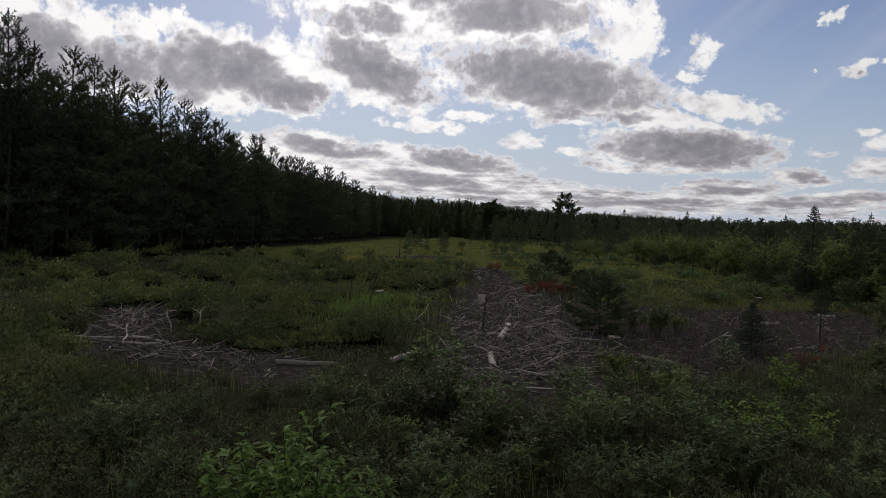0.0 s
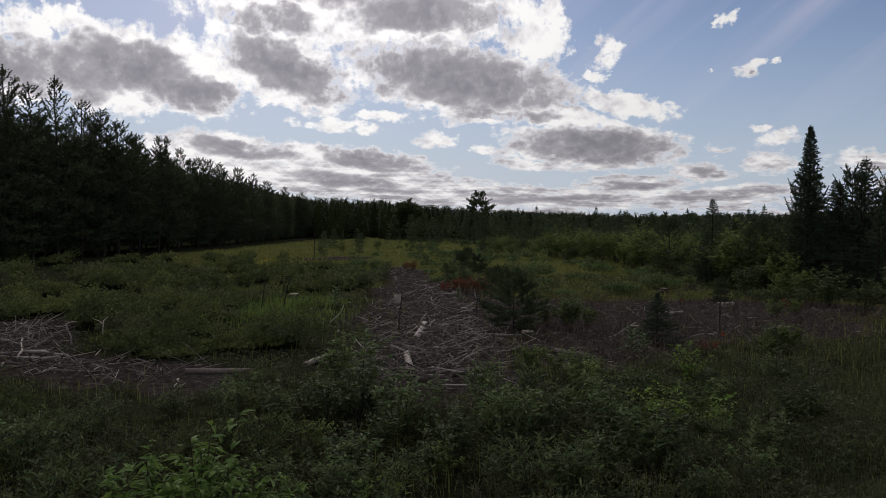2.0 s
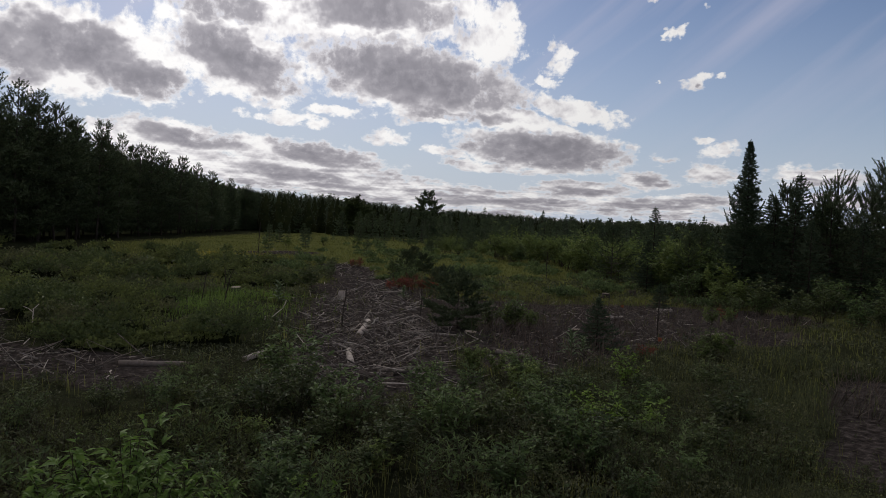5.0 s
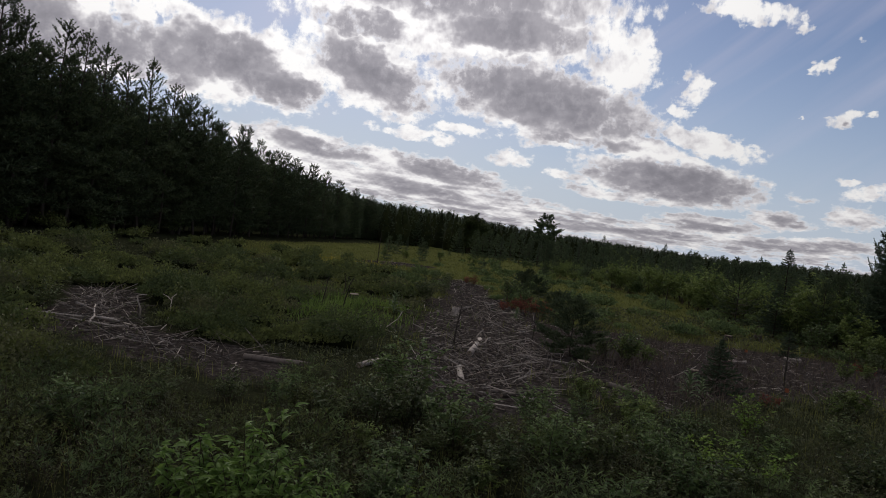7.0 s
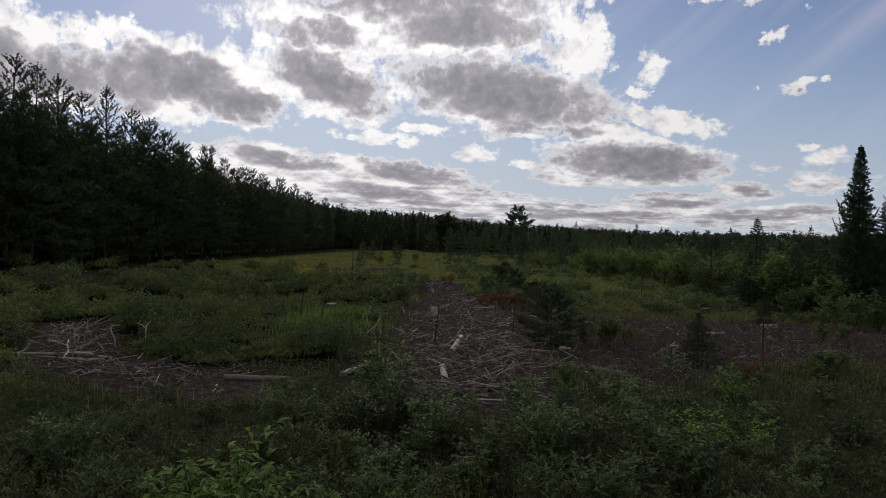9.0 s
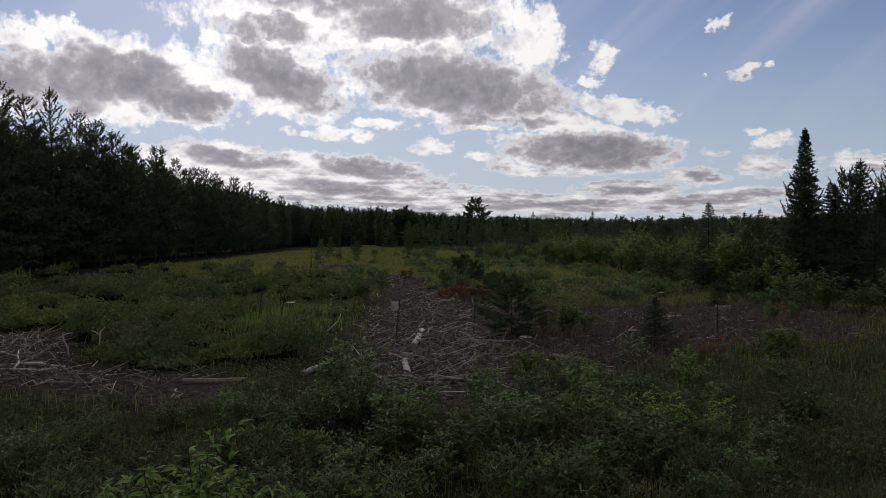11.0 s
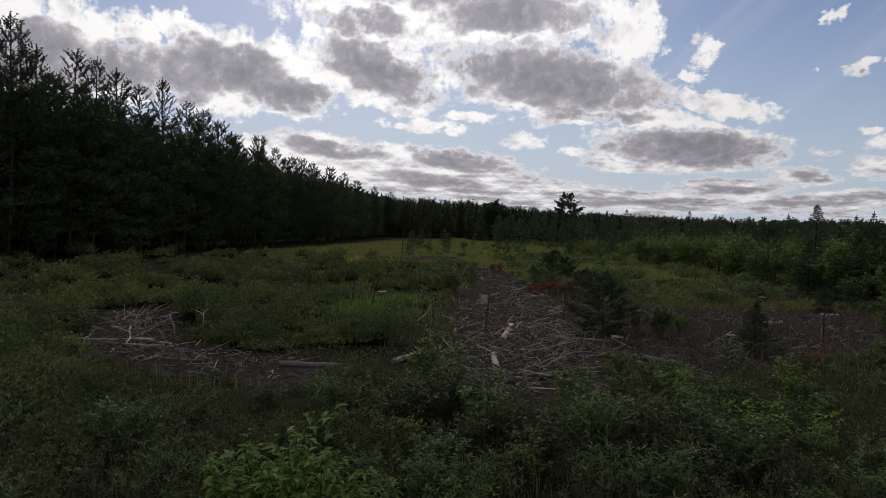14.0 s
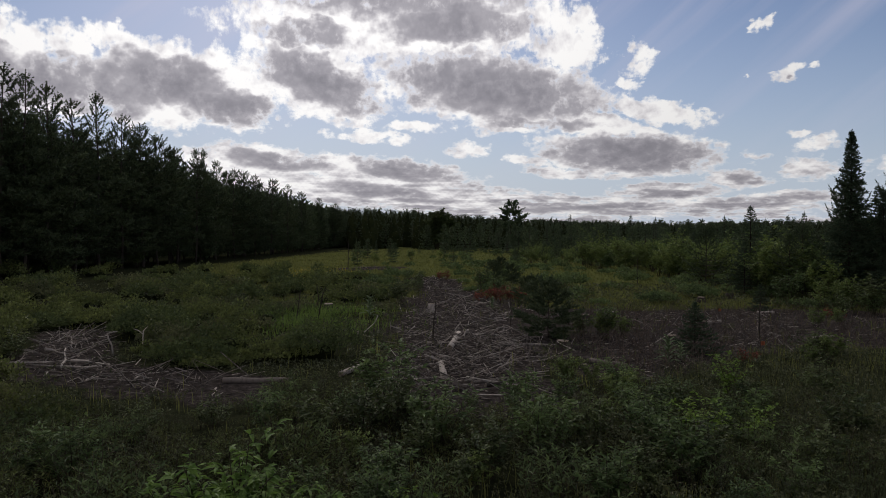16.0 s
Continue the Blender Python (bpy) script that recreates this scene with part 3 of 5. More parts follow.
def build_ground():
    radii = np.concatenate([[0.0], np.geomspace(1.2, 60, 130), np.geomspace(64, 4500, 40)])
    count = 240
    ang = np.arange(count) * 2 * np.pi / count
    pts, lit, turf = [], [], []
    for r in radii:
        for a in ang:
            x, y = r * math.sin(a), r * math.cos(a)
            pts.append((x, y, gz(x, y)))
            front = y > 3 and r < 60
            lit.append(litter(x, y) if front else 0.0)
            # turf stops short of the pines, so their shade is painted as dark floor
            turf.append(min(1.0, max(0.0, (r - 17) / 12)) * min(1.0, max(0.0, (math.degrees(math.atan2(x, y)) + 15) / 5)) if y > 0 and -18.5 + 0.118 * y < x < 0.9 * y and r < 160 else 0.0)
    rows = len(radii)
    i = np.arange(count)
    j = (i + 1) % count
    q = (np.stack([i, i + count, j + count, j], 1)[None] + (np.arange(rows - 1) * count)[:, None, None]).reshape(-1, 4)
    g = Geo().add(pts, q)
    me = g.mesh("ground", GROUND, True)
    att = me.attributes.new("litter", "FLOAT", "POINT")
    att.data.foreach_set("value", np.array(lit, np.float32))
    me.attributes.new("turf", "FLOAT", "POINT").data.foreach_set("value", np.array(turf, np.float32))
    return tagged(new("ground", me), "mossy clearing floor darkened for shade, with brown litter patches", "ground", kind="structure")


build_ground()

# ---------- trees ----------
UP = np.array([0, 0, 1.0])


def tufts(geo, c, d, k, length, width, rng, spread=0.9):
    """Bundles of k needle blades round each tuft centre."""
    m = len(c)
    c, d = np.repeat(c, k, 0), np.repeat(d, k, 0)
    dd = unit(d + rng.normal(0, spread, (m * k, 3)))
    nn = unit(rng.normal(0, 1, (m * k, 3)))
    L = np.repeat(np.broadcast_to(length, m), k) * rng.uniform(0.7, 1.25, m * k)
    width = np.repeat(np.broadcast_to(width, m), k)
    leaves(geo, c - dd * 0.03, dd, nn, L, width, 0.1)


def brushes(geo, q, e, gap, k, length, width, rng):
    """Needles set like a bottle brush along straight shoots from q to e."""
    C, D = [], []
    for a, b in zip(q, e):
        n = max(2, int(np.linalg.norm(b - a) / gap))
        C.append(a + (b - a) * np.linspace(0.05, 1.0, n)[:, None])
        D.append(np.repeat(unit((b - a)[None]), n, 0))
    tufts(geo, np.concatenate(C), np.concatenate(D) * 0.9, k, length, width, rng, 0.6)


def make_pine(name, label, h, z0, rmax, seed, side, k, length, width, whorl=0.5, mat=None, dead=True, gap=0.16, fine=False, candles=0, coarse=2.1, cone=0.66, bristle=1.0, brush_from=0.55):
    """A pine: whorls of limbs with side shoots, needles set like brushes along them."""
    rng = np.random.default_rng(seed)
    t = thing(name, label, "tree")
    trunk = Geo()
    zs = np.linspace(0, h, 12)
    wob = np.cumsum(rng.normal(0, 0.004 * h, (12, 2)), 0)
    wob[0] = 0
    pts = np.column_stack([wob, zs])
    rad = 0.0068 * h * (1 - zs / h) ** 0.85 + 0.012 * min(1, h / 4)
    pts[0, 2] = -0.15
    chain(trunk, pts, rad, 8)
    limbs, crown = Geo(), Geo()
    A, B, R, centres, dirs, low_c, low_d, cq, ce = [], [], [], [], [], [], [], [], []
    z = z0
    while z < h - 0.03 * h:
        f = (z - z0) / (h - z0)
        prof = 0.8 + 0.2 * min(1.0, f / 0.25) if f < 0.3 else (1 - (f - 0.3) / 0.7) ** cone + 0.05
        base = np.array([np.interp(z, zs, wob[:, 0]), np.interp(z, zs, wob[:, 1]), z])
        a0 = rng.uniform(0, 6.28)
        nb = rng.integers(4, 7)
        for b in range(nb):
            L = rmax * prof * rng.uniform(0.6, 1.2)
            a = a0 + b * 6.283 / nb + rng.normal(0, 0.25)
            out = np.array([math.cos(a), math.sin(a), 0])
            rise = -0.14 + 0.85 * f + rng.normal(0, 0.12)
            p1 = base + out * L * 0.55 + UP * L * rise * 0.42
            p2 = base + out * L * (1 - 0.25 * f) + UP * L * (rise + 0.16)
            r = 0.004 * h / 4 + 0.010 * L
            A += [base, p1]
            B += [p1, p2]
            R += [r, r * 0.6]
            shoots = [(p1 + (base - p1) * 0.45, p1), (p1, p2)]
            for _ in range(side):
                s = rng.uniform(0.3, 0.95)
                q = base + (p1 - base) * s / 0.55 if s < 0.55 else p1 + (p2 - p1) * (s - 0.55) / 0.45
                aa = a + rng.choice([-1, 1]) * rng.uniform(0.5, 1.1)
                e = q + np.array([math.cos(aa), math.sin(aa), rise * 0.5 + rng.uniform(0.0, 0.5)]) * L * rng.uniform(0.22, 0.42)
                if fine:
                    A.append(q)
                    B.append(e)
                    R.append(r * 0.4)
                shoots.append((q, e))
            if candles and f > brush_from:
                for _ in range(candles):
                    s = rng.uniform(0.35, 1.0)
                    q = base + (p1 - base) * s / 0.55 if s < 0.55 else p1 + (p2 - p1) * (s - 0.55) / 0.45
                    q = q + rng.normal(0, 0.05 * L, 3)
                    cq.append(q)
                    ce.append(q + np.array([out[0] * 0.45, out[1] * 0.45, 1.0]) * rng.uniform(0.25, 0.5) + rng.normal(0, 0.06, 3))
                for q, e in shoots:
                    cq.append(q)
                    ce.append(e + UP * 0.08)
                continue
            for q, e in shoots:
                ln = np.linalg.norm(e - q)
                n = max(2, int(ln / gap))
                g = np.linspace(0.15, 1.0, n)[:, None]
                (centres if f > 0.3 else low_c).append(q + (e - q) * g)
                (dirs if f > 0.3 else low_d).append(np.repeat(unit((e - q)[None]) + UP * 0.35, n, 0))
        z += whorl * rng.uniform(0.75, 1.25) * (1.12 - 0.45 * f)
    n = max(4, int(0.1 * h / gap * 1.6))
    centres.append(pts[-1] - UP * np.linspace(0.1 * h, 0, n)[:, None])
    dirs.append(np.repeat(UP[None], n, 0))
    C, D = np.concatenate(centres), np.concatenate(dirs)
    fine_top = C[:, 2] > z0 + 0.62 * (h - z0)
    tufts(crown, C[fine_top], D[fine_top], k if not candles else k, length, width * 1.2, rng, 0.7)
    if candles:
        cq.append(pts[-1] - UP * 0.5)
        ce.append(pts[-1] + UP * 0.12)
        brushes(crown, cq, ce, 0.08 * bristle, 6 if bristle < 2 else 4, 0.16 * bristle, 0.036 * bristle, rng)
    C, D = np.concatenate([C[~fine_top]] + low_c), np.concatenate([D[~fine_top]] + low_d)
    tufts(crown, C, D, k, length * (0.8 + coarse * 0.26), width * coarse, rng, 0.85)
    if dead:
        for _ in range(7):
            z = rng.uniform(0.6, z0 + 0.6)
            a = rng.uniform(0, 6.28)
            L = rng.uniform(0.4, 1.5)
            A.append(np.array([0, 0, z]))
            B.append(A[-1] + np.array([math.cos(a) * L, math.sin(a) * L, rng.uniform(-0.3, 0.15) * L]))
            R.append(0.014)
    tubes(limbs, np.array(A), np.array(B), np.array(R), np.array(R) * 0.4, 3)
    part("trunk", trunk, BARK, t, "reddish grey scaly bark", True)
    tagged(part("branchwork", limbs, TWIG, t), kind="stuff")
    part("crown", crown, mat or NEEDLE, t)
    return t


def make_spruce(name, label, h, rmax, seed, per_branch, k, length, width, whorl=0.28, z0=0.15, mat=None):
    rng = np.random.default_rng(seed)
    t = thing(name, label, "tree")
    trunk, limbs, crown = Geo(), Geo(), Geo()
    zs = np.linspace(0, h, 8)
    pts = np.column_stack([np.zeros(8), np.zeros(8), zs])
    pts[0, 2] = -0.1
    chain(trunk, pts, 0.014 * h * (1 - zs / h) + 0.006, 7)
    centres, dirs = [], []
    z = z0
    while z < h * 0.985:
        f = z / h
        L0 = rmax * (1 - f) ** 1.0 + 0.008 * h
        nb = rng.integers(5, 8)
        a0 = rng.uniform(0, 6.28)
        for b in range(nb):
            L = L0 * rng.uniform(0.6, 1.15)
            a = a0 + b * 6.283 / nb + rng.normal(0, 0.25)
            out = np.array([math.cos(a), math.sin(a), 0])
            base = np.array([0, 0, z])
            droop = -0.28 * (1 - f) + 0.35 * f
            p1 = base + out * L * 0.6 + UP * L * droop * 0.6
            p2 = base + out * L + UP * L * (droop * 0.75 + 0.10)
            r = 0.006 + 0.01 * L
            tubes(limbs, base, p2, r, r * 0.2, 3)
            n = max(3, int(per_branch * (0.25 + L / rmax)))
            s = rng.uniform(0.1, 1.0, n) ** 0.8
            c = np.where((s < 0.6)[:, None], base + (p1 - base) * (s / 0.6)[:, None], p1 + (p2 - p1) * ((s - 0.6) / 0.4)[:, None])
            side = np.array([-out[1], out[0], 0])
            c = c + side * (rng.uniform(-0.32, 0.32, n) * L * (1.15 - s))[:, None] - UP * np.abs(rng.normal(0, 0.05, n))[:, None] * L
            c[0] = p2
            centres.append(c)
            dirs.append(np.repeat(unit((p2 - p1)[None]) + UP * 0.1, n, 0))
        z += whorl * rng.uniform(0.8, 1.2) * (1.1 - 0.74 * f)
    n = 6
    centres.append(np.column_stack([np.zeros(n), np.zeros(n), np.linspace(h * 0.93, h, n)]))
    dirs.append(np.repeat(UP[None], n, 0))
    C = np.concatenate(centres)
    thin = 1.15 - 0.5 * np.clip(C[:, 2] / h, 0, 1)
    tufts(crown, C, np.concatenate(dirs), k, length * thin, width * thin, rng, 0.55)
    part("trunk", trunk, BARK, t, "", True)
    tagged(part("branchwork", limbs, TWIG, t), kind="stuff")
    part("crown", crown, mat or SPRUCE, t)
    return t


def make_bush(name, label, seed, h, spread, stems, per_stem, length, width, mat, big=False, category="bush", droop=0.25, branch=2, upright=0.5, tall=True, pieces=False):
    """A bush of several stems with side shoots and leaves along them."""
    rng = np.random.default_rng(seed)
    t = thing(name, label, category)
    wood, leaf = Geo(), Geo()
    P, D, N, A, B, R = [], [], [], [], [], []
    for s in range(stems):
        a = rng.uniform(0, 6.28)
        reach = spread * math.sqrt(rng.uniform(0.02, 1.0))
        hh = h * rng.uniform(0.6, 1.05) * (1.1 - 0.35 * (reach / spread) ** 2)
        base = np.array([math.cos(a), math.sin(a), 0]) * reach * (0.15 if tall else 0.55)
        base[2] = -0.03
        tip = np.array([math.cos(a), math.sin(a), 0]) * reach + UP * hh
        mid = (base + tip) / 2 + UP * 0.08 * hh + rng.normal(0, 0.03, 3)
        r = 0.0035 + 0.005 * h
        A += [base, mid]
        B += [mid, tip]
        R += [r, r * 0.6]
        shoots = [(base, mid, tip)]
        for _ in range(branch):
            f = rng.uniform(0.35, 0.85)
            q0 = mid + (tip - mid) * (f - 0.5) * 2 if f > 0.5 else base + (mid - base) * f * 2
            aa = rng.uniform(0, 6.28)
            q2 = q0 + np.array([math.cos(aa), math.sin(aa), rng.uniform(0.3, 1.0)]) * hh * rng.uniform(0.15, 0.32)
            A.append(q0)
            B.append(q2)
            R.append(r * 0.45)
            shoots.append((q0, (q0 + q2) / 2, q2))
        for q0, q1, q2 in shoots:
            main = q0 is base
            n = max(2, int(per_stem * (1.0 if main else 0.5)))
            f = rng.uniform(0.25 if main else 0.1, 1.0, n)
            f[:2] = 1.0
            p = np.where((f < 0.5)[:, None], q0 + (q1 - q0) * (f * 2)[:, None], q1 + (q2 - q1) * ((f - 0.5) * 2)[:, None])
            aa = rng.uniform(0, 6.28, n)
            out = np.column_stack([np.cos(aa), np.sin(aa), rng.normal(upright * 0.6, 0.35, n)])
            P.append(p)
            D.append(out)
            N.append(UP + rng.normal(0, 0.35, (n, 3)))
    tubes(wood, np.array(A), np.array(B), np.array(R), np.array(R) * 0.55, 3)
    P, D, N = np.concatenate(P), np.concatenate(D), np.concatenate(N)
    L = length * rng.uniform(0.6, 1.2, len(P))
    if pieces:
        tagged(part("branchwork", wood, TWIG, t), kind="stuff")
        kinds = []
        for i in range(5):
            one = Geo()
            big_leaves(one, np.zeros((1, 3)), np.array([[1.0, 0, 0]]), np.array([[0, 0, 1.0]]), 1.0, width / length * (0.85 + 0.08 * i), droop * (0.5 + 0.3 * i))
            kinds.append(one.mesh("leaf", mat))
        for i, (p, d, n) in enumerate(zip(P, unit(D), N)):
            d, n = Vector(d), Vector(n)
            s = n.cross(d).normalized()
            n = d.cross(s)
            one = new("leaf", kinds[i % 5])
            one.parent = t
            one.matrix_basis = Matrix.Translation(p) @ Matrix((d, s, n)).transposed().to_4x4() @ Matrix.Diagonal((L[i], L[i], L[i], 1))
        return t
    if big:
        big_leaves(leaf, P, D, N, L, L * width / length, droop)
    else:
        leaves(leaf, P, D, N, L, L * width / length)
    tagged(part("branchwork", wood, TWIG, t), kind="stuff")
    part("foliage", leaf, mat, t)
    return t


def edge_x(y):
    """The edge of the old pines along the clearing."""
    return -22.3 + 0.118 * y if y < 85 else -12.3 + 0.07 * (y - 85)


def pine_height(y):
    return float(np.interp(y, (20, 30, 46, 52, 60, 75, 100, 190), (9.8, 9.7, 9.7, 9.0, 8.5, 7.8, 7.2, 7.6)))


PINE_LABEL = "tall dark green pine with bare lower trunk at the forest edge"


def make_plantation_pine(h, z0, rmax, seed, fine, cone=0.85, nb=5, needle=1.0, whorl=0.52):
    """A forest pine: whorls of limbs that sweep up at their ends, needles in brushes along the shoots."""
    q = np.random.default_rng(seed)
    t = thing("pine_tree", PINE_LABEL, "tree")
    trunk, limbs, crown = Geo(), Geo(), Geo()
    zs = np.linspace(0, h, 12)
    wob = np.cumsum(q.normal(0, 0.004 * h, (12, 2)), 0)
    wob[0] = 0
    pts = np.column_stack([wob, zs])
    pts[0, 2] = -0.15
    chain(trunk, pts, 0.0085 * h * (1 - zs / h) ** 0.85 + 0.012, 8)
    A, B, R = [], [], []
    fine_q, fine_e, mass_c, mass_d = [], [], [], []

    def shoot(p, e, f, r):
        A.append(p), B.append(e), R.append(r)
        if f > fine:
            fine_q.append(p + (e - p) * 0.25)
            fine_e.append(e)
        else:
            n = max(2, int(np.linalg.norm(e - p) / (0.22 * needle)))
            mass_c.append(p + (e - p) * np.linspace(0.25, 1.0, n)[:, None])
            mass_d.append(np.repeat(unit((e - p)[None]) + UP * 0.3, n, 0))

    z = z0
    while z < h * 0.965:
        f = (z - z0) / (h - z0)
        prof = min(1.0, 0.7 + 1.2 * f) * max(0.0, 1 - f) ** cone + 0.10
        base = np.array([np.interp(z, zs, wob[:, 0]), np.interp(z, zs, wob[:, 1]), z])
        a0 = q.uniform(0, 6.28)
        for b in range(nb + q.integers(0, 2)):
            L = rmax * prof * q.uniform(0.6, 1.25)
            a = a0 + b * 6.283 / nb + q.normal(0, 0.25)
            lift = radians(-12 + 44 * f ** 1.1) + q.normal(0, 0.12)
            out = np.array([math.cos(a), math.sin(a), 0])
            p1 = base + (out * math.cos(lift) + UP * math.sin(lift)) * L * 0.55
            up2 = lift + 0.45
            p2 = p1 + (out * math.cos(up2) + UP * math.sin(up2)) * L * 0.45
            r = 0.006 + 0.010 * L
            A.append(base), B.append(p1), R.append(r)
            if f <= fine:
                mass_c.append(base + (p1 - base) * np.linspace(0.4, 1, 3)[:, None])
                mass_d.append(np.repeat(unit((p1 - base)[None]), 3, 0))
            shoot(p1 + (base - p1) * 0.3, p1, f, r * 0.7)
            shoot(p1, p2, f, r * 0.6)
            n = max(2, int(L / (0.21 * needle)))
            for k in range(n):
                s = 0.35 + 0.6 * (k + q.uniform(0, 1)) / n
                p = base + (p1 - base) * s / 0.55 if s < 0.55 else p1 + (p2 - p1) * (s - 0.55) / 0.45
                aa = a + (1 if k % 2 else -1) * q.uniform(0.5, 1.1)
                ll = lift + q.uniform(0.2, 0.7)
                e = p + np.array([math.cos(aa) * math.cos(ll), math.sin(aa) * math.cos(ll), math.sin(ll)]) * (0.20 + L * 0.48 * (1.15 - s)) * q.uniform(0.7, 1.2)
                shoot(p, e, f, r * 0.4)
        z += whorl * q.uniform(0.8, 1.2) * (1.05 - 0.25 * f)
    tip = pts[-1]
    shoot(tip - UP * 0.55, tip, 1.0, 0.010)
    for k in range(5):
        a = k * 1.26 + q.uniform(0, 0.5)
        p = tip - UP * q.uniform(0.3, 0.55)
        shoot(p, p + np.array([math.cos(a) * 0.2, math.sin(a) * 0.2, 0.26]) * q.uniform(0.7, 1.2), 1.0, 0.006)
    brushes(crown, fine_q, fine_e, 0.07 * needle, 10, 0.13 * needle, 0.032 * needle, q)
    tufts(crown, np.concatenate(mass_c), np.concatenate(mass_d), 6, 0.27 * needle ** 0.7, 0.056 * needle, q, 0.8)
    for _ in range(9):
        z = q.uniform(0.8, z0 + 0.5)
        a = q.uniform(0, 6.28)
        L = q.uniform(0.4, 1.4)
        A.append(np.array([0, 0, z]))
        B.append(A[-1] + np.array([math.cos(a) * L, math.sin(a) * L, q.uniform(-0.25, 0.1) * L]))
        R.append(0.012)
    if needle < 1.5:
        tubes(limbs, np.array(A), np.array(B), np.array(R), np.array(R) * 0.4, 3)
        tagged(part("branchwork", limbs, TWIG, t), kind="stuff")
    part("trunk", trunk, TRUNK, t, "grey brown scaly bark", True)
    part("crown", crown, NEEDLE if needle < 1.5 else NEEDLE_FAR, t)
    return t


rng0 = np.random.default_rng(5)
pines_near = [make_plantation_pine(10.0, z0, r, 20 + i, 0.66, c, nb, 1.0, 0.46) for i, (z0, r, c, nb) in enumerate(((1.3, 2.0, 0.80, 5), (1.5, 2.0, 0.88, 4), (1.7, 2.3, 0.55, 5), (1.0, 2.1, 0.72, 5)))]
pines_far = [make_plantation_pine(10.0, 0.6 + 0.3 * i, 2.0, 40 + i, 0.74, 0.62, 5, 1.7, 0.72) for i in range(4)]
# the crowns that stand out along the edge: bearing and rise of the tip in degrees, and the kind of crown
EDGE = ((-34.2, 13.4, 0), (-30.9, 13.0, 3), (-29.0, 11.2, 1), (-27.05, 11.3, 0), (-25.8, 11.0, 1), (-24.2, 10.4, 3), (-22.6, 9.3, 0), (-21.0, 9.9, 1), (-19.6, 8.6, 3), (-18.2, 8.0, 2), (-17.2, 7.3, 2), (-15.9, 6.5, 0),
        (-14.6, 6.4, 2), (-13.2, 5.6, 0), (-11.85, 5.05, 3), (-11.1, 4.8, 2), (-10.35, 4.65, 3), (-9.2, 4.3, 2), (-8.0, 3.95, 3), (-6.9, 3.4, 2), (-5.6, 3.0, 3), (-4.4, 2.55, 2))
for i, (a, e, k) in enumerate(EDGE):
    y = 22.0 / (0.118 - math.tan(radians(a))) if a < -8.2 else (12.3 + 0.07 * 85) / (0.07 - math.tan(radians(a)))
    x = y * math.tan(radians(a))
    h = 2.0 + math.hypot(x, y) * math.tan(radians(e))
    tagged(put(pines_near[k], x, y, i * 67, h / 10), group="pines of the forest edge")
y = 14.0
while y < 190:
    for row in range(3):
        if row > 1 and y > 60:
            continue
        x = edge_x(y) - 0.6 - row * 2.0 - rng0.uniform(-0.3, 1.1)
        yy = y + rng0.uniform(-0.8, 0.8)
        kind = pines_near if (row < 1 and 27 < yy < 50) else pines_far
        size = pine_height(yy) / 10 * (rng0.uniform(0.78, 0.95) if yy < 60 else rng0.uniform(0.84, 1.0))
        tagged(put(kind[rng0.integers(len(kind))], x, yy, rng0.uniform(0, 360), size), group="pines of the forest edge")
    y += 1.8 if y < 70 else 2.6

# the single tall spruce and the firs beside it
tall = make_spruce("spruce_tree", "tall narrow dark spruce with a pointed top", 5.5, 1.05, 71, 24, 6, 0.14, 0.028, 0.13)
put(tall, 14.6, 22.6, 40)
retire(tall)
firs = [make_spruce("fir_tree", "bushy dark green young fir in a thicket", 4.2, 1.65, 80 + i, 16, 6, 0.15, 0.032, 0.21) for i in range(2)]
thick = [make_pine("young_pine", "dense dark green young pine in a thicket", 4.4, 0.15, 1.8, 90 + i, 3, 5, 0.13, 0.026, 0.40, NEEDLE, False, 0.16, False, 2, 1.5, 0.9, 0.62) for i in range(2)]
THICKET = ((12.6, 25.6, 2.8), (13.4, 26.8, 3.4), (12.0, 27.5, 2.6), (15.4, 24.0, 4.3), (16.6, 24.2, 4.9), (17.4, 23.9, 4.6), (19.6, 23.4, 5.0), (21.4, 20.4, 4.6), (20.6, 23.6, 4.8), (22.6, 20.6, 4.6), (14.2, 24.6, 3.0), (17.0, 21.4, 4.4), (18.2, 23.6, 4.9), (16.0, 22.0, 4.2), (18.0, 19.4, 3.9), (20.2, 19.2, 4.4), (14.9, 21.2, 2.6), (16.2, 23.2, 4.7), (17.6, 22.5, 4.6), (18.8, 22.0, 4.5), (15.6, 20.6, 3.2), (17.2, 20.3, 3.6), (19.2, 20.0, 4.2), (20.8, 21.5, 4.9), (16.8, 25.6, 4.6), (19.5, 25.0, 4.6), (22.5, 23.0, 4.6), (13.2, 23.8, 2.4), (21.5, 18.6, 4.0), (15.9, 22.9, 5.0), (17.3, 22.4, 5.3), (18.9, 21.4, 5.3), (19.8, 22.4, 5.5), (17.0, 23.2, 5.4), (18.1, 22.6, 5.3), (16.5, 23.0, 5.1))
for i, (x, y, h) in enumerate(THICKET):
    k = (firs + thick)[(i * 3 + 1) % 4]
    tagged(put(k, x, y, i * 77, h / 4.9 * (0.8 + 0.06 * ((i * 5) % 6)) * (0.88 if x > 18.5 else 1.0)), group="thicket of young conifers")

# regrowth: young conifers across the back of the clearing
back = [make_pine("young_pine", "dark young pine of the regrowth behind the clearing", 3.7, 0.25, 1.05, 110 + i, 2, 3, 0.19, 0.055, 0.42, NEEDLE_FAR, False, 0.27) for i in range(3)]
back += [make_spruce("young_spruce", "dark young spruce of the regrowth behind the clearing", 3.7, 0.85, 115 + i, 9, 3, 0.19, 0.050, 0.32, 0.2, SPRUCE) for i in range(2)]
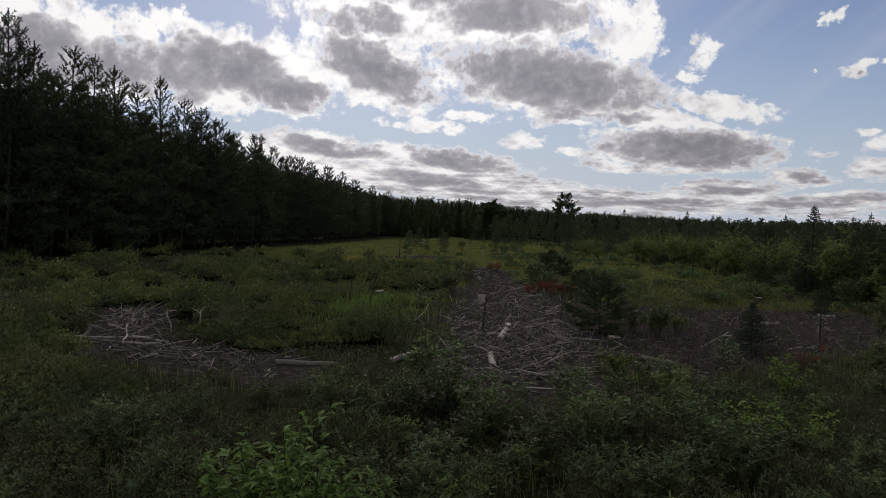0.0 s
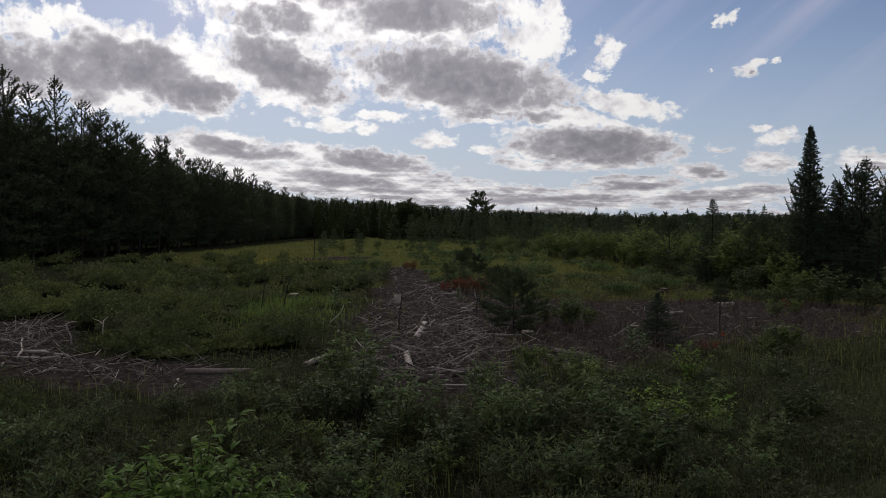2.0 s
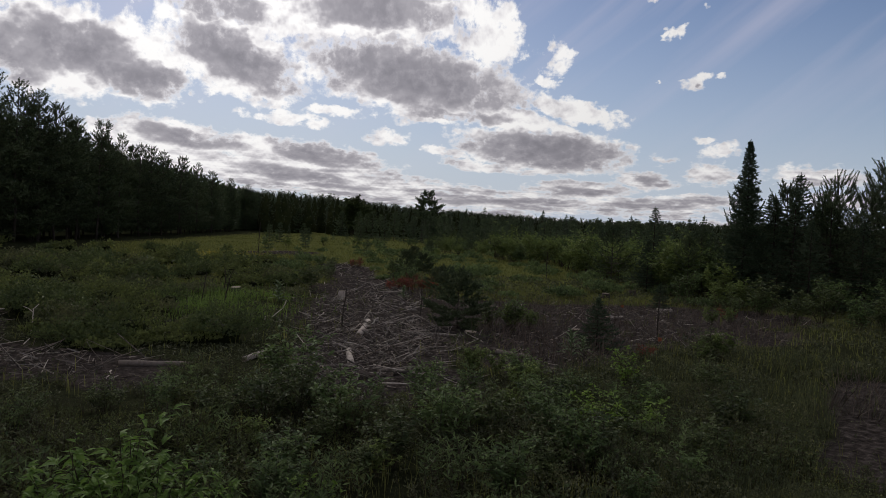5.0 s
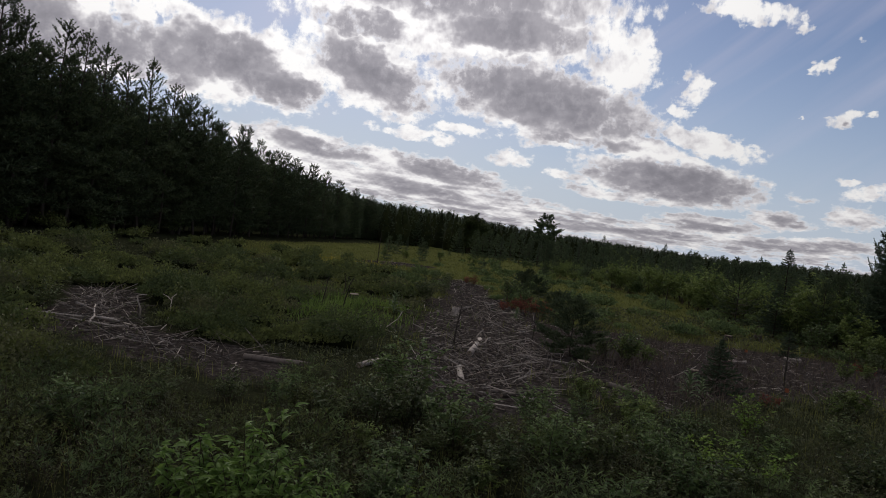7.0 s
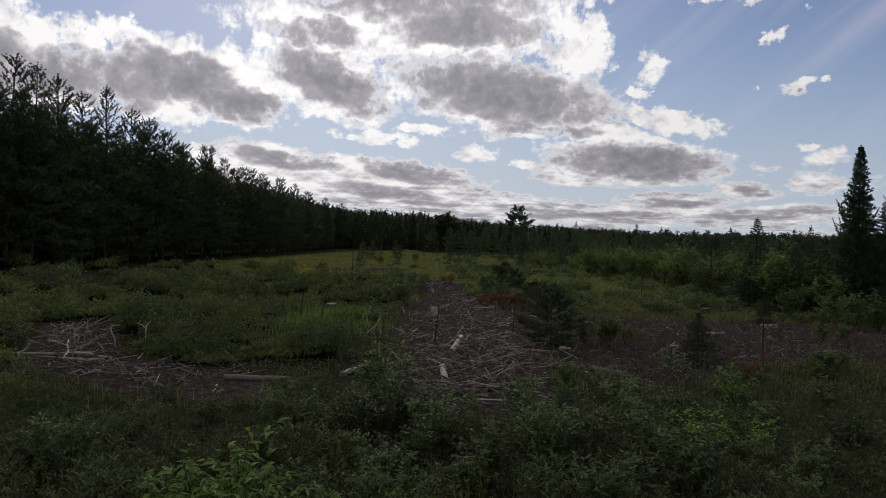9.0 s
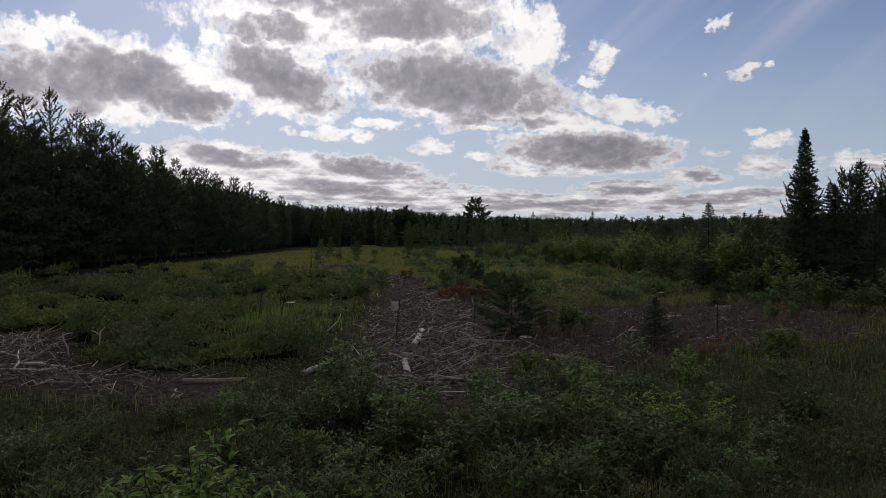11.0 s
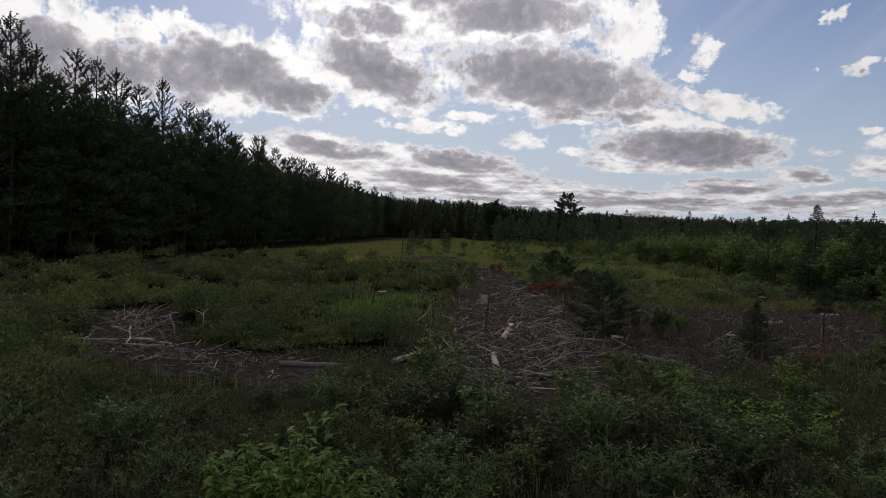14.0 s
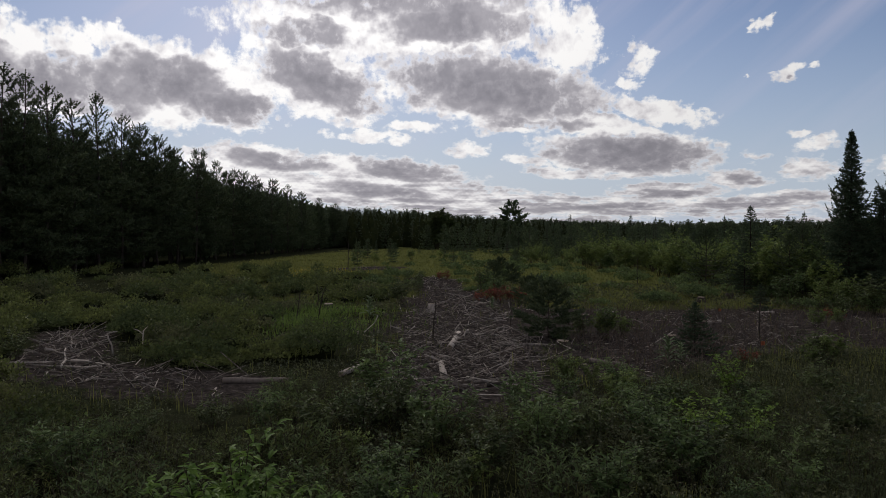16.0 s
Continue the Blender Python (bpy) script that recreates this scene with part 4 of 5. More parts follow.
rng1 = np.random.default_rng(8)


def front_edge(a):
    """How far the regrowth begins, by bearing in degrees."""
    return np.interp(a, (-6, 0, 8, 14, 20, 26, 32, 40, 50), (150, 120, 88, 70, 52, 40, 34, 29, 26))


for i in range(290):
    a = rng1.uniform(-5, 46)
    d = front_edge(a) * (1 + 0.9 * rng1.uniform(0, 1) ** 1.3)
    x, y = d * math.sin(radians(a)), d * math.cos(radians(a))
    h = (2.0 + d * math.tan(radians(np.clip(rng1.normal(0.88, 0.22), 0.3, 1.35))))
    tagged(put(back[rng1.integers(5)], x, y, rng1.uniform(0, 360), max(0.5, h / 3.75)), group="regrowth behind the clearing")

# landmarks on the skyline
lone = make_pine("lone_pine", "lone taller pine standing above the distant woods", 7.2, 3.2, 2.0, 131, 4, 5, 0.34, 0.10, 0.55, NEEDLE_FAR, False, 0.2)
put(lone, 19.0, 118, 0, 1.07)
retire(lone)
rnd = make_bush("round_tree", "round leafy tree standing above the distant woods", 133, 6.4, 1.9, 46, 120, 0.36, 0.24, LEAF_DARK, False, "tree", 0.25, 4, 0.5, False)
put(rnd, 8.0, 118, 0, 1.0)
retire(rnd)
for a, e in ((13.7, 1.85), (18.2, 1.75), (20.0, 1.55), (24.8, 1.6), (29.0, 1.7), (30.0, 1.9), (32.0, 1.6), (12.0, 1.3)):
    d = front_edge(a) * 1.25
    h = 2.0 + d * math.tan(radians(e))
    tagged(put(back[3 + int(a) % 2], d * math.sin(radians(a)), d * math.cos(radians(a)), a * 31, h / 3.75), group="regrowth behind the clearing")


def far_woods():
    """The joined crowns of the woods out to the skyline: uneven tapered masses fringed with sprays."""
    g, core = Geo(), Geo()
    r = np.random.default_rng(9)
    n, m, rings, seg = 1500, 72, 5, 7
    a = np.radians(r.uniform(-9, 46, n))
    d = r.uniform(120, 330, n)
    rise = np.interp(np.degrees(a), (-20, -5, 2, 6, 10, 20, 32, 60), (2.0, 2.0, 1.85, 1.5, 1.3, 1.05, 1.15, 1.15))
    top = np.clip(2.0 + d * np.tan(np.radians(rise + np.where(a < 0.06, 0.2, 0.12) * r.normal(0, 1, n))), 3.0, 12)
    x0, y0 = d * np.sin(a), d * np.cos(a)
    wide = 0.20 * np.minimum(top, 8) * r.uniform(0.7, 1.3, n)
    f = np.linspace(0.0, 0.97, rings)
    th = np.arange(seg) * 2 * np.pi / seg
    rad = 0.8 * wide[:, None, None] * (np.array([0.8, 1.0, 0.8, 0.5, 0.06]))[None, :, None] * r.uniform(0.6, 1.3, (n, rings, seg))
    v = np.stack([x0[:, None, None] + rad * np.cos(th), y0[:, None, None] + rad * np.sin(th), top[:, None, None] * np.broadcast_to(f[None, :, None], (n, rings, seg)) - 0.02], -1)
    i, j = np.arange(seg), (np.arange(seg) + 1) % seg
    q = (np.stack([i, j, j + seg, i + seg], 1)[None] + (np.arange(rings - 1) * seg)[:, None, None]).reshape(-1, 4)
    core.add(v, q[None] + (np.arange(n) * rings * seg)[:, None, None])
    k = np.repeat(np.arange(n), m)
    f = r.uniform(0.1, 1, n * m) ** 0.7
    ang = r.uniform(0, 6.28, n * m)
    w = wide[k] * np.interp(f, (0, 0.25, 0.5, 0.75, 1.0), (0.8, 1.0, 0.8, 0.5, 0.02)) * r.uniform(0.7, 1.15, n * m)
    c = np.column_stack([x0[k] + w * np.cos(ang), y0[k] + w * np.sin(ang), top[k] * f])
    out = np.column_stack([np.cos(ang), np.sin(ang), r.normal(0.5, 0.4, n * m)])
    L = r.uniform(0.35, 0.75, n * m) * (d[k] / 220) ** 0.5
    leaves(g, c, out, r.normal(0, 1, (n * m, 3)), L, L * 0.4)
    ob = tagged(new("far_woods", g.mesh("far_woods", WOODS)), "dark conifer woods along the distant skyline", "woods", kind="stuff")
    # added solid cores, their dark colour gives the shade deep in the crowns
    tagged(part("inner_foliage", core, CORE_SHADE, ob, "solid cores inside the crowns, coloured dark for shade", True), kind="stuff")
    return ob


far_woods()


def forest_depth():
    """The crowns and undergrowth deep inside the old pines."""
    g = Geo()
    r = np.random.default_rng(19)
    n = 46000
    y = r.uniform(6, 200, n)
    base = np.where(y < 85, -22.3 + 0.118 * y, -12.3 + 0.07 * (y - 85))
    x = base - 7.5 - r.uniform(0, 22, n)
    z = 8.4 * r.uniform(0.0, 1.0, n) ** 1.3
    leaves(g, np.column_stack([x, y, z]), r.normal(0, 1, (n, 3)) + UP * 0.3, r.normal(0, 1, (n, 3)), r.uniform(0.7, 1.3, n), 0.5)
    return tagged(new("forest_interior", g.mesh("forest_interior", NEEDLE_FAR)), "dense dark pine foliage deep in the forest", "woods", kind="stuff")


forest_depth()

# leafy saplings in front of the regrowth
sap = [make_bush("sapling", "light green leafy sapling at the edge of the clearing", 140 + i, 2.2, 0.9, 12, 24, 0.17, 0.11, LEAF_SAP if i else LEAF_MID, False, "sapling", 0.25, 4) for i in range(3)]
rng2 = np.random.default_rng(12)
for i in range(120):
    a = rng2.uniform(9, 31)
    d = front_edge(a) * rng2.uniform(0.72, 1.04)
    h = rng2.uniform(0.4, 1.0) * (0.7 if d > 55 else 1.0)
    tagged(put(sap[rng2.integers(3)], d * math.sin(radians(a)), d * math.cos(radians(a)), rng2.uniform(0, 360), h), group="saplings at the clearing's edge")
for i in range(42):
    a = rng2.uniform(16, 32)
    d = front_edge(a) * rng2.uniform(0.74, 0.93)
    tagged(put(sap[1 + rng2.integers(2)], d * math.sin(radians(a)), d * math.cos(radians(a)), rng2.uniform(0, 360), rng2.uniform(0.55, 1.0) * min(1.0, d / 40)), group="saplings at the clearing's edge")
for i in range(46):
    a = rng2.uniform(-3, 14)
    d = rng2.uniform(45, 95)
    k = (sap + back)[rng2.integers(8)]
    tagged(put(k, d * math.sin(radians(a)), d * math.cos(radians(a)), rng2.uniform(0, 360), rng2.uniform(0.22, 0.5)), group="scattered young growth in the clearing")

for x, y, h in ((-18.4, 29.6, 0.8), (-17.6, 32.0, 0.6), (-16.9, 38.0, 0.5), (-15.8, 47.0, 0.6)):
    tagged(put(sap[0], x, y, x * 40, h), "leafy sapling in the shade of the pines", group="saplings at the forest edge")
# ---------- the clearing's own small trees ----------
yp = make_pine("young_pine", "small bushy dark young pine in the clearing", 1.35, 0.08, 0.78, 151, 5, 11, 0.10, 0.016, 0.12, NEEDLE, False, 0.05, True, 0, 1.2, 0.5)
put(yp, 3.06, 14.2, 30, 0.76)
put(yp, 5.2, 32.0, 130, 0.62)
put(yp, 4.3, 31.0, 10, 0.7)
put(yp, 5.9, 40.0, 200, 0.62)
put(yp, 4.0, 21.3, 250, 0.6)
retire(yp)
ss = make_spruce("young_spruce", "small dark young spruce in the slash", 0.85, 0.46, 153, 16, 7, 0.07, 0.013, 0.075, 0.03)
put(ss, 10.2, 19.8, 90, 0.9)
put(ss, 5.15, 12.2, 140, 1.1)
retire(ss)
redb = make_bush("dead_bush", "dead reddish brown brushy shrub", 155, 0.62, 0.5, 26, 30, 0.06, 0.02, LEAF_DEAD, False, "bush", 0.2, 3, 0.8, False)
for x, y, s in ((2.35, 33.8, 0.75), (3.25, 22.3, 0.9), (3.8, 22.2, 0.8), (2.75, 22.6, 0.6), (10.9, 17.4, 0.6), (5.6, 11.2, 0.4)):
    put(redb, x, y, x * 50, s)
retire(redb)

# ---------- bushes of the foreground ----------
CHERRY = "bright green bush with long drooping pointed leaves"
cherry = [make_bush("leafy_bush", CHERRY, 160 + i, 0.85, 0.42, 13, 14, 0.115, 0.04, LEAF_BRIGHT, True, "bush", 0.3, 2, 0.5, True, True) for i in range(2)]
mids = [make_bush("leafy_bush", "mid green leafy bush in the undergrowth", 165 + i, 0.8, 0.4, 13, 24, 0.082, 0.031, LEAF_MID, True, "bush", 0.2, 3) for i in range(3)]
darks = [make_bush("leafy_bush", "dark green leafy bush in the undergrowth", 170 + i, 0.75, 0.45, 14, 20, 0.08, 0.036, LEAF_DARK, True, "bush", 0.2, 3) for i in range(2)]
fresh = make_bush("leafy_bush", "bushy shrub with fresh light green leaves", 178, 0.6, 0.38, 14, 26, 0.062, 0.028, LEAF_SAP, True, "bush", 0.2, 3)
limes = [make_bush("leafy_bush", "small bush with lime green young leaves", 175, 0.55, 0.26, 9, 20, 0.05, 0.026, LEAF_LIME, True, "bush", 0.15, 2)]
for k, x, y, s in ((cherry[0], -1.02, 4.72, 0.88), (cherry[1], -0.78, 4.55, 0.74), (cherry[1], -1.22, 4.6, 0.72), (cherry[0], -0.98, 4.35, 0.70), (cherry[1], -0.50, 4.6, 0.58), (darks[0], 0.9, 26.0, 0.9), (mids[1], 3.3, 26.8, 0.9), (darks[1], 1.1, 30.5, 1.0), (mids[0], 3.6, 25.2, 0.7), (darks[0], 0.3, 22.5, 0.8), (mids[2], 0.7, 33.0, 0.9), (darks[1], 3.5, 5.7, 0.5), (mids[2], 3.0, 5.2, 0.4), (darks[0], 4.4, 6.7, 0.6), (mids[0], 3.9, 7.6, 0.45), (darks[1], 5.2, 8.6, 0.6),
                   (mids[0], -1.20, 7.2, 0.46), (darks[1], -0.72, 7.0, 0.52), (mids[2], -0.02, 8.26, 0.84), (darks[1], -0.29, 7.05, 0.61), (darks[0], 0.04, 7.23, 0.67), (mids[2], 0.44, 6.65, 0.71),
                   (mids[0], 0.90, 8.22, 0.36), (mids[1], 1.39, 7.94, 0.81), (mids[2], 2.04, 8.58, 0.68), (mids[0], 1.30, 6.27, 0.61), (mids[1], 2.79, 9.00, 0.49), (darks[1], 2.61, 7.30, 0.61),
                   (darks[0], 1.83, 6.57, 0.55), (darks[1], 3.14, 7.73, 0.49), (limes[0], 4.13, 8.62, 1.0), (limes[0], 2.82, 6.55, 0.85), (limes[0], 3.25, 6.5, 0.75), (darks[1], 4.16, 8.19, 0.52),
                   (mids[0], -2.55, 5.98, 0.56), (darks[1], -2.79, 5.93, 0.36), (mids[2], -2.12, 5.65, 0.26), (darks[1], 6.79, 11.28, 0.55), (mids[1], 4.08, 13.92, 0.61), (darks[1], 3.75, 14.33, 0.52),
                   (fresh, 0.66, 5.61, 0.40), (limes[0], 0.17, 4.75, 0.55), (darks[1], 12.0, 16.3, 0.95), (mids[1], 12.9, 15.2, 0.85), (darks[0], 13.5, 17.2, 1.1), (mids[0], 14.6, 18.4, 1.2), (darks[1], 15.4, 19.4, 1.2), (fresh, 11.9, 19.5, 1.2), (darks[0], 12.7, 18.5, 1.1), (mids[2], 16.0, 17.9, 1.2), (darks[1], 14.0, 15.6, 0.95), (fresh, 13.3, 20.6, 1.3), (mids[1], 12.0, 21.6, 1.0), (darks[0], 10.81, 17.03, 0.72), (mids[0], 12.34, 18.25, 0.64), (darks[0], -5.80, 11.83, 0.52), (darks[1], 0.80, 5.86, 0.55),
                   (fresh, 1.71, 6.94, 0.40), (darks[1], -1.78, 7.53, 0.37), (darks[0], -2.44, 7.36, 0.37), (mids[0], 2.38, 6.21, 0.37)):
    put(k, x, y, (x * 131 + y * 57) % 360, s * (1.0 if k in cherry else 0.8 if y > 7.5 and 0.3 < x < 2.5 else 1.25))
rng6 = np.random.default_rng(66)
for i in range(30):
    y = rng6.uniform(4.7, 8.2)
    x = rng6.uniform(-0.12, 0.52) * y
    if litter(x, y) < 0.2 and (y < 7 or abs(x - 0.9) > 1.1):
        k = (mids + darks + mids)[rng6.integers(8)]
        put(k, x, y, rng6.uniform(0, 360), rng6.uniform(0.35, 0.72))
for x, y, s in ((2.43, 9.94, 0.7), (2.75, 9.8, 0.55), (6.85, 11.1, 0.85), (6.4, 10.9, 0.6), (4.06, 13.9, 0.95), (4.5, 14.1, 0.7), (2.7, 8.5, 0.75), (1.64, 8.0, 0.5), (3.5, 7.0, 0.5), (2.9, 6.8, 0.55), (2.2, 7.4, 0.6), (0.5, 7.2, 0.6), (-0.3, 6.4, 0.5), (3.1, 9.3, 0.6), (1.3, 6.6, 0.55), (9.3, 15.6, 0.8), (10.2, 16.2, 0.7)):
    put(fresh, x, y, (x * 131) % 360, s)
for k in cherry + mids + darks + limes + [fresh]:
    retire(k)


def make_weed(name, label, seed, h, n, length, width, mat):
    """A tall weed: one stalk with long leaves that rise round it."""
    r = np.random.default_rng(seed)
    t = thing(name, label, "weed")
    stem, leaf = Geo(), Geo()
    chain(stem, [(0, 0, -0.02), (0.01, 0, h * 0.5), (0.0, 0.01, h)], [0.012, 0.010, 0.006], 6)
    f = np.linspace(0.05, 0.97, n)
    a = np.arange(n) * 2.4 + r.normal(0, 0.2, n)
    p = np.column_stack([np.zeros(n), np.zeros(n), h * f])
    d = np.column_stack([np.cos(a), np.sin(a), 0.35 + 1.1 * f])
    big_leaves(leaf, p, d, UP + 0 * d, length * (1.15 - 0.6 * f), width * (1.15 - 0.5 * f), 0.35)
    part("stalk", stem, LEAF_GREY, t)
    part("leaves", leaf, mat, t)
    return t


weed = make_weed("mullein", "pale green woolly weed with a leafy spike", 180, 0.55, 26, 0.36, 0.10, LEAF_GREY)
for x, y, s in ((-0.56, 18.6, 0.85), (2.78, 20.3, 0.6), (4.3, 11.2, 0.75), (4.62, 11.5, 0.5)):
    put(weed, x, y, x * 90, s)
retire(weed)


def make_stalk(h, lean, seed):
    r = np.random.default_rng(seed)
    t = thing("dead_stalk", "thin upright dead dark stalk", "stalk")
    g = Geo()
    n = 6
    z = np.linspace(-0.05, h, n)
    pts = np.column_stack([lean * z / h + r.normal(0, 0.012, n), r.normal(0, 0.01, n), z])
    chain(g, pts, np.linspace(0.010 + 0.008 * h, 0.006 + 0.005 * h, n), 6)
    for f in (0.45, 0.62, 0.8):
        b = pts[0] + (pts[-1] - pts[0]) * f
        a = r.uniform(0, 6.28)
        tubes(g, b, b + np.array([math.cos(a) * 0.12, math.sin(a) * 0.12, 0.14]), 0.006, 0.003, 4)
    part("stem", g, DARK_WOOD, t)
    return t


for x, y, h, lean in ((-2.15, 36.0, 1.85, 0.05), (10.5, 31.0, 1.25, 0.0), (-2.25, 17.6, 0.75, 0.08), (-1.75, 17.4, 0.85, 0.2), (-2.0, 20.2, 0.7, 0.0), (7.0, 13.6, 0.8, 0.0), (2.6, 16.0, 0.7, 0.0), (0.75, 13.5, 0.8, 0.05)):
    s = make_stalk(h, lean, int(x * 10) + 60)
    s.matrix_basis = pose(x, y, gz(x, y))
    tagged(s, group="dead stalks in the clearing")

# ---------- logs, stumps and slash ----------


def make_log(name, label, x0, y0, x1, y1, r, mat, seed, rise=0.0, knots=2):
    """A cut length of stem lying between two places."""
    q = np.random.default_rng(seed)
    t = thing(name, label, "log")
    p0, p1 = np.array([x0, y0, gz(x0, y0) + r * 0.8]), np.array([x1, y1, gz(x1, y1) + r * 0.8 + rise])
    n = 7
    f = np.linspace(0, 1, n)
    pts = p0 + (p1 - p0) * f[:, None] + q.normal(0, r * 0.08, (n, 3)) * np.sin(f * np.pi)[:, None]
    c = pts[0].copy()
    g = Geo()
    rr = r * (1.05 - 0.12 * f) * q.uniform(0.95, 1.05, n)
    chain(g, pts - c, rr, 9)
    for _ in range(knots):
        k = q.uniform(0.2, 0.85)
        b = p0 + (p1 - p0) * k - c
        tubes(g, b, b + np.array([q.normal(0, 1), q.normal(0, 1), 1.0]) * r * 1.5, r * 0.35, r * 0.22, 5)
    stem = part("stem", g, mat, t, "", True)
    d = unit((p1 - p0)[None])[0]
    for name_, e, rad in (("cut_end", pts[0] - c, rr[0]), ("cut_end", pts[-1] - c, rr[-1])):
        s = -d if rad == rr[0] else d
        cg = Geo()
        chain(cg, [e - s * 0.002, e + s * 0.006], [rad * 0.93, rad * 0.86], 9)
        part(name_, cg, CUT_WOOD, stem, "pale sawn end")
    t.matrix_basis = Matrix.Translation(c)
    return t


LOGS = (
    (-2.28, 10.18, -1.36, 10.22, 0.042, BROWN_WOOD), (-0.73, 10.62, -0.49, 11.25, 0.042, PALE_WOOD), (0.75, 10.35, 0.76, 11.35, 0.05, PALE_WOOD), (1.02, 12.9, 1.35, 14.8, 0.055, PALE_WOOD),
    (3.15, 11.5, 3.6, 11.1, 0.042, BROWN_WOOD), (1.1, 10.0, 1.75, 10.3, 0.026, BROWN_WOOD), (1.25, 9.7, 1.9, 10.2, 0.028, DARK_WOOD), (1.95, 13.4, 3.0, 13.0, 0.03, GREY_WOOD), 
    (5.4, 18.8, 5.9, 19.3, 0.035, GREY_WOOD), (6.8, 16.4, 7.8, 17.0, 0.04, GREY_WOOD), (8.4, 14.2, 8.8, 14.1, 0.025, PALE_WOOD), (9.9, 19.4, 10.3, 19.2, 0.04, GREY_WOOD), (2.3, 26.5, 2.9, 28.0, 0.04, GREY_WOOD),
)
for i, (a, b, c, d, r, m) in enumerate(LOGS):
    tagged(make_log("log", "bleached pale cut log lying in the slash" if m is PALE_WOOD else "weathered grey cut log lying in the slash" if m is GREY_WOOD else "brownish grey cut log lying among shrubs", a, b, c, d, r, m, 200 + i, 0.0, 1 if m is GREY_WOOD else 0), group="logs in the slash")


def make_stump(x, y, r, h, seed, mat):
    q = np.random.default_rng(seed)
    t = thing("stump", "weathered grey tree stump with a sawn top", "stump", "stumps in the clearing")
    g = Geo()
    chain(g, [(0, 0, -0.05), (0, 0, 0.03), (0, 0, h * 0.5), (q.normal(0, 0.01), 0, h)], [r * 1.5, r * 1.25, r * 1.02, r], 12)
    for k in range(5):
        a = k * 1.26 + q.uniform(0, 0.6)
        o = np.array([math.cos(a), math.sin(a), 0])
        tubes(g, o * r * 0.7 + UP * h * 0.3, o * r * 2.1 - UP * 0.04, r * 0.35, r * 0.15, 6)
    bole = part("bole", g, mat, t, "", True)
    top = Geo()
    chain(top, [(0, 0, h - 0.002), (0, 0, h + 0.008)], [r * 0.94, r * 0.9], 12)
    part("cut_top", top, CUT_WOOD, bole, "pale sawn top with rings")
    t.matrix_basis = pose(x, y, gz(x, y), q.normal(0, 3), q.normal(0, 3), q.uniform(0, 360))
    return t


for i, (x, y, r, h) in enumerate(((3.02, 12.85, 0.12, 0.14), (1.05, 19.7, 0.09, 0.24), (-1.75, 20.6, 0.14, 0.2), (5.3, 13.6, 0.09, 0.12), (6.9, 16.0, 0.1, 0.15), (8.6, 23.0, 0.13, 0.16), (9.6, 22.3, 0.12, 0.16), (11.3, 24.0, 0.13, 0.18), (4.6, 17.2, 0.1, 0.12))):
    make_stump(x, y, r, h, 300 + i, BARK if i != 1 else GREY_WOOD)


def make_stick(seed, L, mat, label, thick):
    q = np.random.default_rng(seed)
    t = thing("stick", label, "stick", "sticks of the slash")
    g = Geo()
    n = 6
    f = np.linspace(-0.5, 0.5, n)
    pts = np.column_stack([f * L, q.normal(0, 0.03 * L, n), 0.02 + np.abs(q.normal(0, 0.012, n))])
    chain(g, pts, np.linspace(thick, thick * 0.5, n), 6)
    for _ in range(3):
        k = q.integers(1, n - 1)
        e = pts[k] + np.array([q.uniform(0.1, 0.25), q.choice([-1, 1]) * q.uniform(0.08, 0.2), q.uniform(0, 0.07)])
        tubes(g, pts[k], e, 0.007, 0.003, 4)
    part("branchwood", g, mat, t, "", True)
    return t


stick_kinds = [make_stick(400 + i, 0.55 + 0.19 * i, (PALE_WOOD, GREY_WOOD, GREY_WOOD, PALE_WOOD, BROWN_WOOD)[i], ("bleached dry branch in the slash", "grey dry branch in the slash", "long grey dry branch in the slash", "long bleached dry branch in the slash", "brown fallen branch in the slash")[i], (0.022, 0.015, 0.017, 0.019, 0.014)[i]) for i in range(5)]
rng3 = np.random.default_rng(31)


def lay_stick(ob, length, x, y, turn, lean, size):
    """A copy of a stick, its lower end on the ground."""
    lift = 0.5 * length * size * abs(math.sin(radians(lean))) * 0.9
    m = pose(x, y, gz(x, y) + lift, 0, lean, turn) @ Matrix.Diagonal((size, size, size, 1))
    copy_thing(ob, m).matrix_basis = m


made = 0
while made < 220:
    b = BARE[rng3.choice(8, p=(0.12, 0.06, 0.06, 0.20, 0.28, 0.14, 0.11, 0.03))]
    f = rng3.uniform(0, 1)
    x = b[0] + (b[2] - b[0]) * f + rng3.normal(0, b[4] * 0.55)
    y = b[1] + (b[3] - b[1]) * f + rng3.normal(0, b[4] * 0.55)
    if litter(x, y) < 0.3:
        continue
    k = rng3.choice(5, p=(0.26, 0.28, 0.20, 0.10, 0.16)) if x < 3.2 or rng3.uniform() < 0.4 else rng3.choice(5, p=(0.12, 0.2, 0.0, 0.0, 0.68))
    lean, size = float(np.clip(rng3.normal(0, 16), -26, 26)), rng3.uniform(0.3, 0.85) * (0.62 if x > 3.2 else 1.0)
    if x < -1:
        k, size = (0, 1, 4)[made % 3], size * 0.7
    lay_stick(stick_kinds[k], 0.55 + 0.19 * k, x, y, rng3.uniform(0, 360), lean, size)
    made += 1
